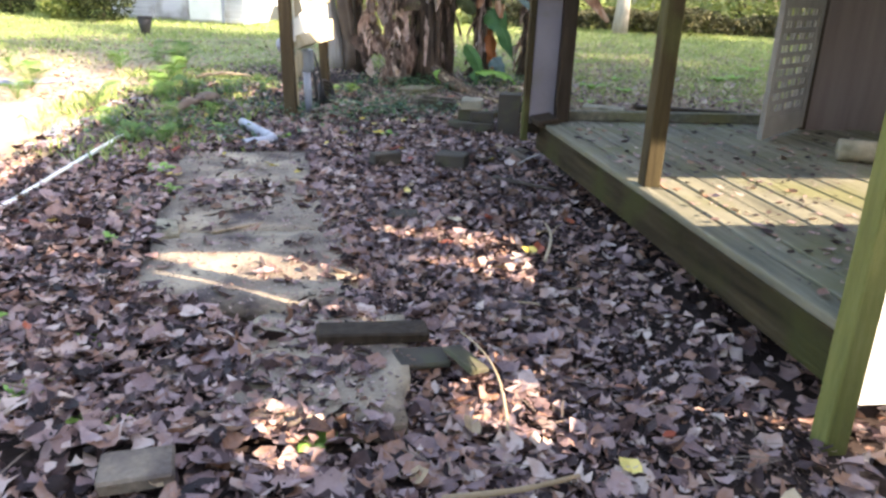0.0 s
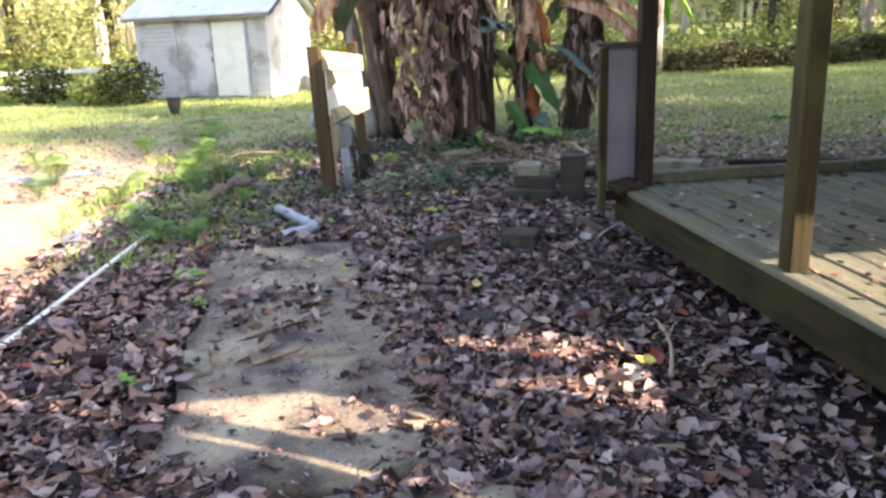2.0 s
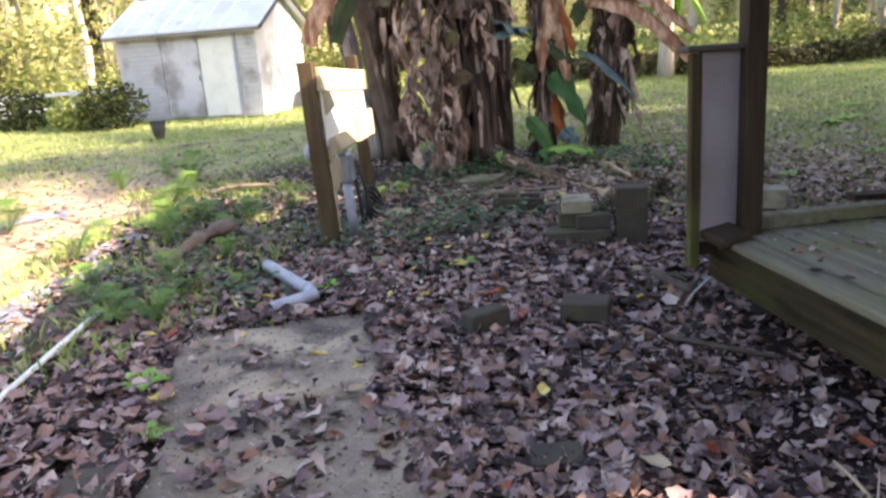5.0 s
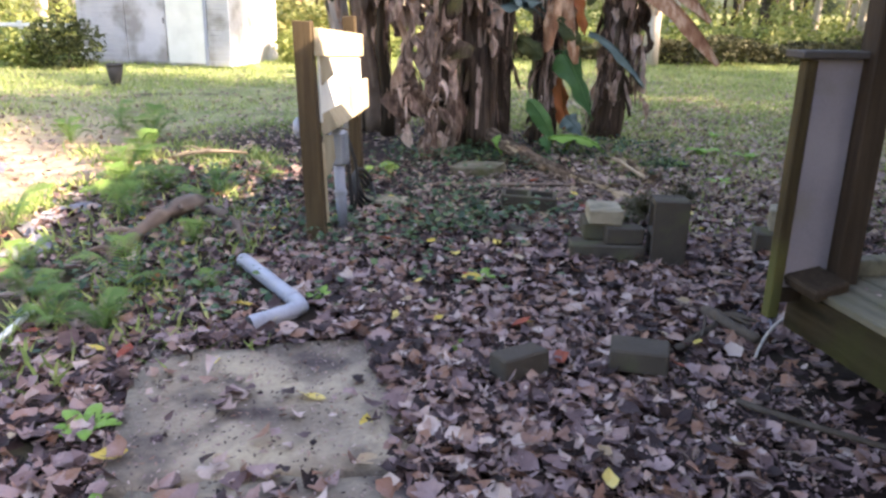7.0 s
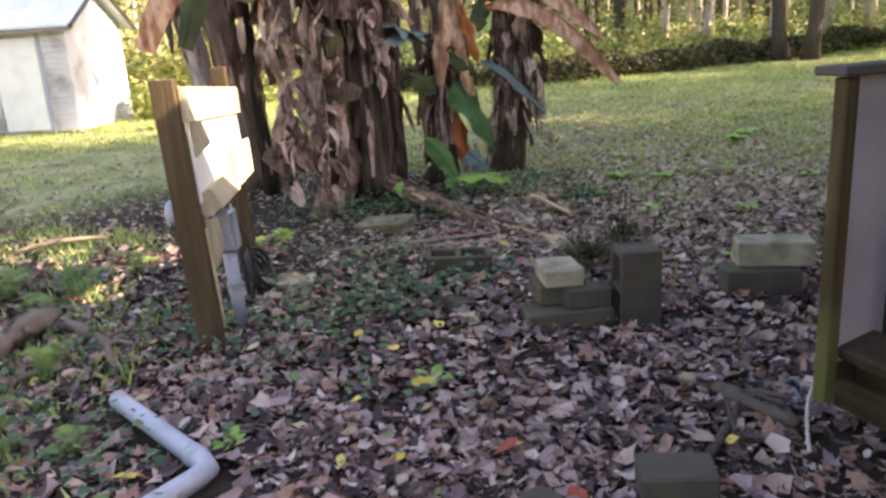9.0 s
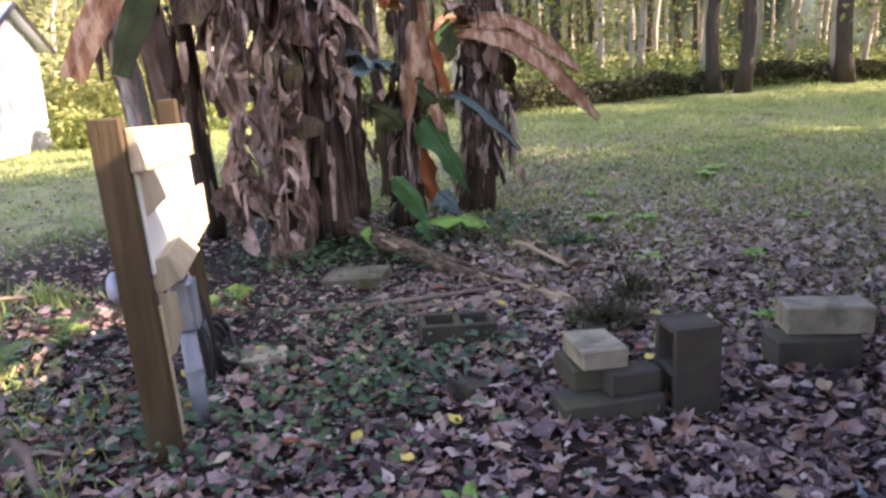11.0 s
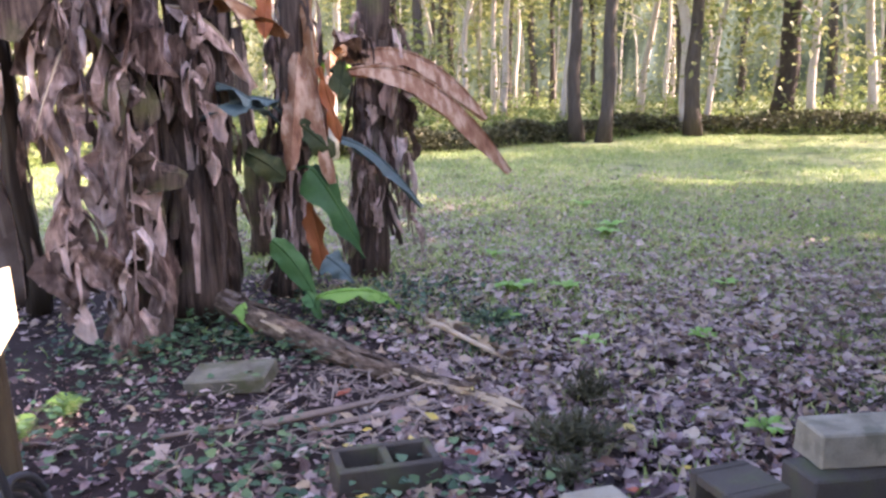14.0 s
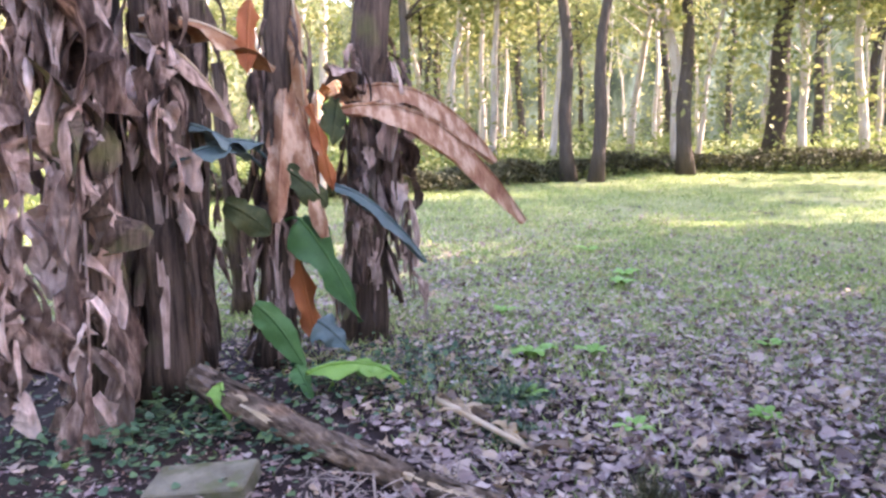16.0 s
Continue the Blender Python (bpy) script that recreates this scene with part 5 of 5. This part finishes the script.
def fabric(ax, ay, bx, by, w, label):
    """A crumpled strip of ground cloth."""
    bm = bmesh.new()
    n, k = 26, 6
    a, b = Vector((ax, ay, 0)), Vector((bx, by, 0))
    s = (b - a).cross(Vector((0, 0, 1))).normalized()
    rows = []
    for i in range(n + 1):
        c = a.lerp(b, i / n) + s * .1 * math.sin(i * .5)
        row = []
        for j in range(k + 1):
            q = c + s * w * (j / k - .5) * (1 + .25 * math.sin(i * 1.3 + j))
            row.append(bm.verts.new((q.x, q.y, gz(q.x, q.y) + .012 + .045 * rnd.random() * math.sin(math.pi * j / k))))
        rows.append(row)
    for r, q in zip(rows, rows[1:]):
        for j in range(k):
            bm.faces.new((r[j], r[j + 1], q[j + 1], q[j]))
    solo("ground_cloth", bm, M_cloth, label, "cloth", "ground cloth")


fabric(-2.3, 6.2, -2.05, 8.7, .22, "crumpled grey ground cloth strip at the leaves' edge")
fabric(1.62, 6.1, 1.86, 6.02, .24, "crumpled grey plastic sheet by the porch corner")
fabric(-4.6, 10.0, -3.1, 10.35, .4, "crumpled grey ground cloth strip on sandy soil")


def single_leaves():
    tv, tf = lobed(4, .82, .25, .62)
    base = {}
    for m, nm in ((M_yellow, "yellow"), (M_red, "red-brown"), (M_straw, "pale tan")):
        bm = bmesh.new()
        vs = [bm.verts.new(q) for q in tv]
        for f in tf:
            bm.faces.new([vs[i] for i in f])
        base[nm] = mesh_of("fallen_leaf", bm, m)
    for i in range(150):
        x, y = rnd.uniform(-1.6, 2.4), rnd.uniform(1.5, 9)
        if x > 1.5 and y < 5.9:
            continue
        # bright leaves also left out of the strip darkened for shade
        if x > .8 and y < 5.2 and rnd.random() < .7:
            continue
        nm = rnd.choice(("yellow", "yellow", "pale tan", "pale tan", "red-brown"))
        ob = new("fallen_leaf", base[nm])
        s = rnd.uniform(.05, .12)
        ob.matrix_basis = pose(x, y, gz(x, y) + .058, rnd.uniform(-22, 22), rnd.uniform(-22, 22), rnd.uniform(0, 360)) @ Matrix.Scale(s, 4)
        tagged(ob, nm + " fallen leaf lying on top of the litter", "leaf", "bright fallen leaves")


single_leaves()


def ivy():
    tv, tf = lobed(3, .72, .12, 1.0)
    spots = ((-.1, 7.6, .5, 300), (.1, 8.3, .7, 260), (.5, 7.7, .3, 200), (.85, 8.4, .45, 190), (.75, 7.75, .25, 120), (-.9, 8.0, .7, 300), (1.3, 10.5, .5, 520), (1.0, 10.25, .4, 160), (1.55, 9.75, .35, 110), (2.4, 10.5, .5, 420), (-1.4, 7.0, .6, 360), (-1.2, 9.3, .9, 500), (1.2, 7.9, .5, 200), (.2, 6.9, .5, 90), (-.8, 6.6, .3, 110), (2.9, 10.3, .4, 200), (.3, 9.4, .5, 200), (.6, 10.6, .4, 160))
    x = np.concatenate([rng.normal(a, r * .6, c) for a, b, r, c in spots])
    y = np.concatenate([rng.normal(b, r * .6, c) for a, b, r, c in spots])
    z = gz_np(x, y) + rng.uniform(.03, .14, len(x))
    scatter("ivy", M_ivy, tv, tf, np.stack([x, y, z], 1), rots(len(x), .45), rng.uniform(.022, .06, len(x)), "green ivy leaves creeping round the stand and stems", "ivy")


ivy()


def grass():
    tri = [(-.09, 0, 0), (.09, 0, 0), (.14, .16, .55), (.26, .5, .9)]
    fc = [(0, 1, 2), (0, 2, 3)]
    n = 175000
    x = rng.uniform(-16, 34, n)
    y = 7.5 + 20 * rng.random(n) ** 1.25
    d = np.sin(x * .9 + 1.3 * np.sin(y * .6)) + np.sin(y * 1.1 + x * .35) + .6 * np.sin(x * 2.7 - y * 2.1)
    keep = d + rng.normal(0, .5, n) + (y - 9.5) * .22 > -.25
    keep &= ~((x < -1.9) & (y < 11.5) & (rng.random(n) > .04))
    keep &= ~(((x - .2) ** 2 + (y - 9.8) ** 2 < 8) & (rng.random(n) > .12))
    keep &= ~((x < .6) & (y > 8) & (y < 17) & (np.sin(x * 1.9 + y) + np.sin(y * 2.3 - x * .8) > -.5) & (rng.random(n) > .3))
    x, y = x[keep], y[keep]
    s = rng.uniform(.04, .105, len(x)) * (1 + .02 * (y - 10))
    scatter("lawn", M_grass, tri, fc, np.stack([x, y, gz_np(x, y)], 1), rots(len(x), .5), s, "short thin lawn grass with bare leafy patches", "grass")
    # thin tufts between the fallen leaves on the open side
    n = 30000
    cx, cy = rng.uniform(2.2, 13, 900), rng.uniform(7.6, 15, 900)
    k = rng.integers(0, 900, n)
    x, y = cx[k] + rng.normal(0, .16, n), cy[k] + rng.normal(0, .16, n)
    ok = (y > 8.0) | (x > 4)
    x, y = x[ok], y[ok]
    scatter("grass_tufts", M_grass, tri, fc, np.stack([x, y, gz_np(x, y)], 1), rots(len(x), .5), rng.uniform(.03, .085, len(x)), "thin grass tufts between fallen leaves", "grass")
    n = 2600
    cx, cy = rng.uniform(-2.6, -.6, 60), rng.uniform(5.8, 11.5, 60)
    k = rng.integers(0, 60, n)
    x, y = cx[k] + rng.normal(0, .12, n), cy[k] + rng.normal(0, .12, n)
    scatter("grass_tufts", M_grass, tri, fc, np.stack([x, y, gz_np(x, y)], 1), rots(n, .5), rng.uniform(.05, .14, n), "loose grass tufts among the ferns", "grass")


grass()


# ---- woods ----
def crown_mesh(name, m, count, rx, rz, size, clusters=26):
    c = rng.normal(0, 1, (clusters, 3))
    c = c / np.linalg.norm(c, axis=1)[:, None] * rng.uniform(.25, 1, clusters)[:, None] * np.array([rx, rx, rz])
    k = rng.integers(0, clusters, count)
    p = c[k] + rng.normal(0, .24 * rx, (count, 3)) * np.array([1, 1, .6])
    tv = np.array([(-.5, 0, 0), (0, -.28, .06), (.5, 0, 0), (0, .28, .06)])
    r = rots(count, 1.0)
    s = rng.uniform(.6, 1.3, count) * size
    v = (np.einsum("nij,kj->nki", r, tv) * s[:, None, None] + p[:, None, :]).reshape(-1, 3)
    me = bpy.data.meshes.new(name)
    me.from_pydata(v.tolist(), [], (np.arange(count * 4).reshape(-1, 4)).tolist())
    me.materials.append(m)
    return me


CROWNS = [crown_mesh("crown", M_wood_leaf, 1500, 2.6, 2.6, .3), crown_mesh("crown", M_wood_leaf, 1300, 2.2, 3.2, .28), crown_mesh("crown", M_wood_leaf, 1700, 3.0, 2.2, .32)]
BIG = [crown_mesh("crown", M_wood_leaf, 3600, 3.4, 3.0, .34, 40), crown_mesh("crown", M_wood_leaf, 3200, 3.0, 3.6, .34, 36)]


def trunk_mesh(r, h, lean, m, limbs=4):
    bm = bmesh.new()
    n = 9
    pts = [Vector((lean * (i / n) ** 1.3 + .06 * math.sin(i * 1.3), .05 * math.cos(i * 1.7), h * i / n)) for i in range(n + 1)]
    tube(pts, [r * (1 - .6 * i / n) * (1.35 if i == 0 else 1) for i in range(n + 1)], 10, bm=bm, rough=.06)
    for k in range(limbs):
        i = rnd.randrange(4, n)
        a = rnd.uniform(0, 6.28)
        q = pts[i] + Vector((math.cos(a) * rnd.uniform(.8, 1.8), math.sin(a) * rnd.uniform(.8, 1.8), rnd.uniform(.4, 1.4)))
        tube(bend(pts[i], q, .15, 4), [r * .3, r * .26, r * .2, r * .14, r * .08], 6, bm=bm)
    return mesh_of("trunk", bm, m, True)


TRUNKS = {"dark": [trunk_mesh(.2, 11, .5, M_bark), trunk_mesh(.2, 12, -.4, M_bark), trunk_mesh(.2, 11, 1.0, M_bark)],
          "pale": [trunk_mesh(.13, 10, .6, M_palebark), trunk_mesh(.13, 11, -.5, M_palebark), trunk_mesh(.13, 10, 1.6, M_palebark)]}


def tree(x, y, kind="dark", k=1.0, crown=True, label=None, pick=None, big=False, top_z=None, yaw=None):
    i = rnd.randrange(3) if pick is None else pick
    e = thing("tree", label or ("dark-barked tree at the edge of the woods" if kind == "dark" else "pale slender tree in the woods"), "tree", "trees of the woods", at=pose(x, y, gz(x, y) - .1, 0, 0, rnd.uniform(0, 360) if yaw is None else yaw))
    t = part("trunk", TRUNKS[kind][i], None, e)
    t.scale = (k, k, 1 if top_z is None else (top_z + 1) / 11)
    if crown:
        c = part("crown", (BIG[rnd.randrange(2)] if big else CROWNS[rnd.randrange(3)]), None, e)
        c.location = (.3, 0, top_z or rnd.uniform(7.5, 10.5))
        c.rotation_euler = (0, 0, rnd.uniform(0, 6.28))
    return e


# trees that stand out at the far side of the lawn
tree(19.55, 25.3, "dark", 1.25, label="dark-barked tree at the edge of the lawn", pick=0, yaw=190)
tree(19.9, 24.3, "dark", 1.2, label="dark-barked tree leaning at the edge of the lawn", pick=0, yaw=-20)
tree(25.6, 25.0, "pale", 2.2, pick=0)
tree(24.6, 24.2, "dark", 1.5, pick=1)
tree(28.2, 26.2, "pale", 1.0, pick=2, yaw=-30, label="pale leaning slender tree in the woods")
tree(30.5, 24.0, "dark", 2.4, pick=1, label="thick dark-barked tree in the woods")
tree(30.6, 22.8, "pale", 1.4, pick=0)
tree(31.5, 20.9, "pale", 1.6, pick=1)
tree(32.5, 19.3, "pale", 1.2, pick=0)
tree(21.5, 31.6, "pale", 1.4, pick=1)
tree(20.3, 33.0, "pale", 1.2, pick=0)
tree(22.8, 29.2, "pale", 1.2, pick=1)
tree(29.0, 17.5, "dark", 1.2, pick=1)


def woods():
    k = 0
    while k < 120:
        a, d = radians(rnd.uniform(-30, 84)), 30 + 30 * rnd.random() ** .8
        x, y = d * math.sin(a), 3 + d * math.cos(a)
        if x < 0 and y < 30 or (-9 < x < 1 and y < 31) or d < 26 + .46 * (math.degrees(a) - 27):
            continue
        tree(x, y, "pale" if rnd.random() < .5 else "dark", rnd.uniform(.55, 1.5), crown=rnd.random() < .6)
        k += 1


woods()
SHADE = crown_mesh("crown", M_wood_leaf, 6600, 2.2, 2.8, .3, 46)


def shade_tree(x, y, z):
    e = tree(x, y, "dark", 1.0, False, "unseen tall tree added beside the house to shade the yard", top_z=z)
    c = part("crown", SHADE, None, e)
    c.location = (0, 0, z)


# dense crowns added out of view, set along sun rays to block them
shade_tree(12.7, 4.5, 7.8)
shade_tree(16.4, 2.8, 12.3)
shade_tree(17.0, 10.2, 17.0)
# unseen tall trees added beside the house, whose crowns shade the yard
for x, y, z in ((12.5, 8.6, 7), (16.6, 6.2, 8), (24, 4.6, 8.5), (24.5, 8, 11.5), (31, 7.5, 12), (29, 10.5, 13.5), (35, 10, 12)):
    tree(x, y, "dark", 1.3, True, "unseen tall tree added beside the house to shade the yard", big=True, top_z=z)


# trees added behind the camera to hold back sky light from there
for x, y, z in ((-1.4, -7.6, 4.2), (.6, -11.5, 6.0), (-3.2, -12, 7.5)):
    tree(x, y, "dark", 1.0, True, "unseen leafy tree added behind the path to cut sky light", big=True, top_z=z)
# two thinner unseen crowns, added to dapple the left lawn
for x, y, z in ((10.6, 7.6, 8.6), (12.6, 8.2, 11.6)):
    tree(x, y, "dark", 1.0, True, "unseen tall tree added beside the house to shade the yard", top_z=z)


def foliage():
    quad = [(-.5, 0, 0), (0, -.3, .08), (.5, 0, 0), (0, .3, .08)]
    qf = [(0, 1, 2, 3)]
    # undergrowth belt along the wood's edge
    n = 42000
    a = np.radians(rng.uniform(-36, 84, n))
    deg = np.degrees(a)
    bank = (deg > 13) & (deg < 41)
    d0 = np.clip(23 + .46 * (deg - 27), 23.5, 33)
    d = d0 + np.where(bank, 2.6, .4) + 14 * rng.random(n) ** 1.5
    x, y = d * np.sin(a), 3 + d * np.cos(a)
    h = (.25 + .9 * np.abs(np.sin(a * 31) * np.sin(a * 13 + 1)) + .5 * np.abs(np.sin(a * 71 + d * 1.3)) + .04 * (d - d0)) * np.minimum(1, (d - d0 + .3) / 4.0)
    keep = ~((x < 1.5) & (x > -7.5) & (y < 28)) & ~((x < -7) & (y < 24))
    x, y, h, d = x[keep], y[keep], h[keep], d[keep]
    z = gz_np(x, y) + h * rng.random(len(x)) ** .7
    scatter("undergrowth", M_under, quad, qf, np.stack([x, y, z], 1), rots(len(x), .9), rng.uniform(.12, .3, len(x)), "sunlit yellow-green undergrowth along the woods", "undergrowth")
    # leaves hanging through the woods at all heights
    n = 60000
    cl = 900
    ca, cd = np.radians(rng.uniform(-38, 84, cl)), 31 + 34 * rng.random(cl)
    cz = .8 + 12 * rng.random(cl) ** .9
    k = rng.integers(0, cl, n)
    x = cd[k] * np.sin(ca[k]) + rng.normal(0, 1.0, n)
    y = 3 + cd[k] * np.cos(ca[k]) + rng.normal(0, 1.0, n)
    z = np.maximum(.1, cz[k] + rng.normal(0, .6, n)) + gz_np(x, y)
    keep = ~((x < 2) & (x > -8) & (y < 31))
    x, y, z = x[keep], y[keep], z[keep]
    scatter("woodland_foliage", M_wood_leaf, quad, qf, np.stack([x, y, z], 1), rots(len(x), 1.0), rng.uniform(.16, .4, len(x)), "yellow-green autumn foliage of the woods", "foliage")
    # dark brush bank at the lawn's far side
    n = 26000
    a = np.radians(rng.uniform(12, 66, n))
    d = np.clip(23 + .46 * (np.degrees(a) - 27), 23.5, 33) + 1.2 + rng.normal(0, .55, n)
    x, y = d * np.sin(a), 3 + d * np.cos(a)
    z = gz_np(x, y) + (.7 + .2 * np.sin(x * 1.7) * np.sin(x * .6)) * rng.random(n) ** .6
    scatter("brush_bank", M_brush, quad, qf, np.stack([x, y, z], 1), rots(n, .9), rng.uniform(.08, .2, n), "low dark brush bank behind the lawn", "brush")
    # bushes beside and behind the shed
    n = 9000
    c = np.stack([rng.uniform(-16, 3, 40), rng.uniform(27.5, 33, 40), rng.uniform(.4, 3.5, 40)], 1)
    k = rng.integers(0, 40, n)
    p = c[k] + rng.normal(0, .7, (n, 3)) * np.array([1, 1, .8])
    p[:, 2] = np.maximum(p[:, 2], .05)
    scatter("shed_bushes", M_wood_leaf, quad, qf, p, rots(n, 1.0), rng.uniform(.12, .3, n), "leafy bushes and low boughs behind the shed", "foliage")


foliage()


def bush(x, y, r, h, m, label, count=1200):
    v = rng.normal(0, 1, (count, 3))
    v = v / np.linalg.norm(v, axis=1)[:, None] * (rng.random(count) ** .4)[:, None] * np.array([r, r, h * .55])
    v[:, 2] += h * .5
    e = thing("bush", label, "bush", "bushes by the shed", at=(x, y, gz(x, y)))
    me = bpy.data.meshes.new("foliage")
    q = np.array([(-.5, 0, 0), (0, -.25, .05), (.5, 0, 0), (0, .25, .05)])
    s = rng.uniform(.08, .2, count)
    w = (np.einsum("nij,kj->nki", rots(count, 1.0), q) * s[:, None, None] + v[:, None, :]).reshape(-1, 3)
    me.from_pydata(w.tolist(), [], np.arange(count * 4).reshape(-1, 4).tolist())
    me.materials.append(m)
    part("foliage", me, None, e)
    part("stem", tube([(0, 0, -.05), (.05, 0, h * .6)], [.04, .02], 6), M_bark, e)


bush(-5.75, 21.9, .85, 1.15, M_dkgreen, "dark green rounded bush at the shed's corner")
bush(-6.8, 22.3, .7, .8, M_under, "light green bush beside the shed")
bush(-8.6, 23.5, .9, 1.1, M_dkgreen, "dark green bush beside the fence")
bush(-.6, 24.3, .7, .9, M_under, "light green bush beyond the shed's gable")


def rail_fence():
    e = thing("rail_fence", "low white rail fence beyond the shed", "fence")
    for i in range(5):
        x = -13.5 + i * 1.9
        part("post", box((x - .05, 25.2, 0), (x + .05, 25.3, .95), .006), M_white, e)
    for z in (.4, .8):
        part("rail", box((-13.6, 25.15, z), (-5.8, 25.195, z + .1), .006), M_white, e)


rail_fence()
b_ = thing("garden_pot", "small dark pot standing on the lawn", "pot", at=(-3.95, 18.3, gz(-3.95, 18.3)))
part("bowl", tube([(0, 0, 0), (0, 0, .05), (0, 0, .2), (0, 0, .36)], [.07, .09, .13, .15], 14), M_dark, b_, smooth=True)
part("rim", tube([(0, 0, .345), (0, 0, .385)], [.16, .16], 14), M_dark, b_, smooth=True)


def deck_scraps():
    """Small broken leaf bits on the soil along the deck; they darken it in place of shade."""
    tv, tf = shed_leaf(3, .6, .4, .5, 21)
    n = 9000
    x, y = rng.uniform(.5, 1.58, n), rng.uniform(1.2, 5.7, n)
    scatter("leaf_scraps", M_litter, tv, tf, np.stack([x, y, gz_np(x, y) + rng.uniform(.003, .025, n)], 1), rots(n, .45), .016 + .034 * rng.random(n), "small broken leaf bits darkening the shaded strip along the deck", "leaf scraps")


deck_scraps()
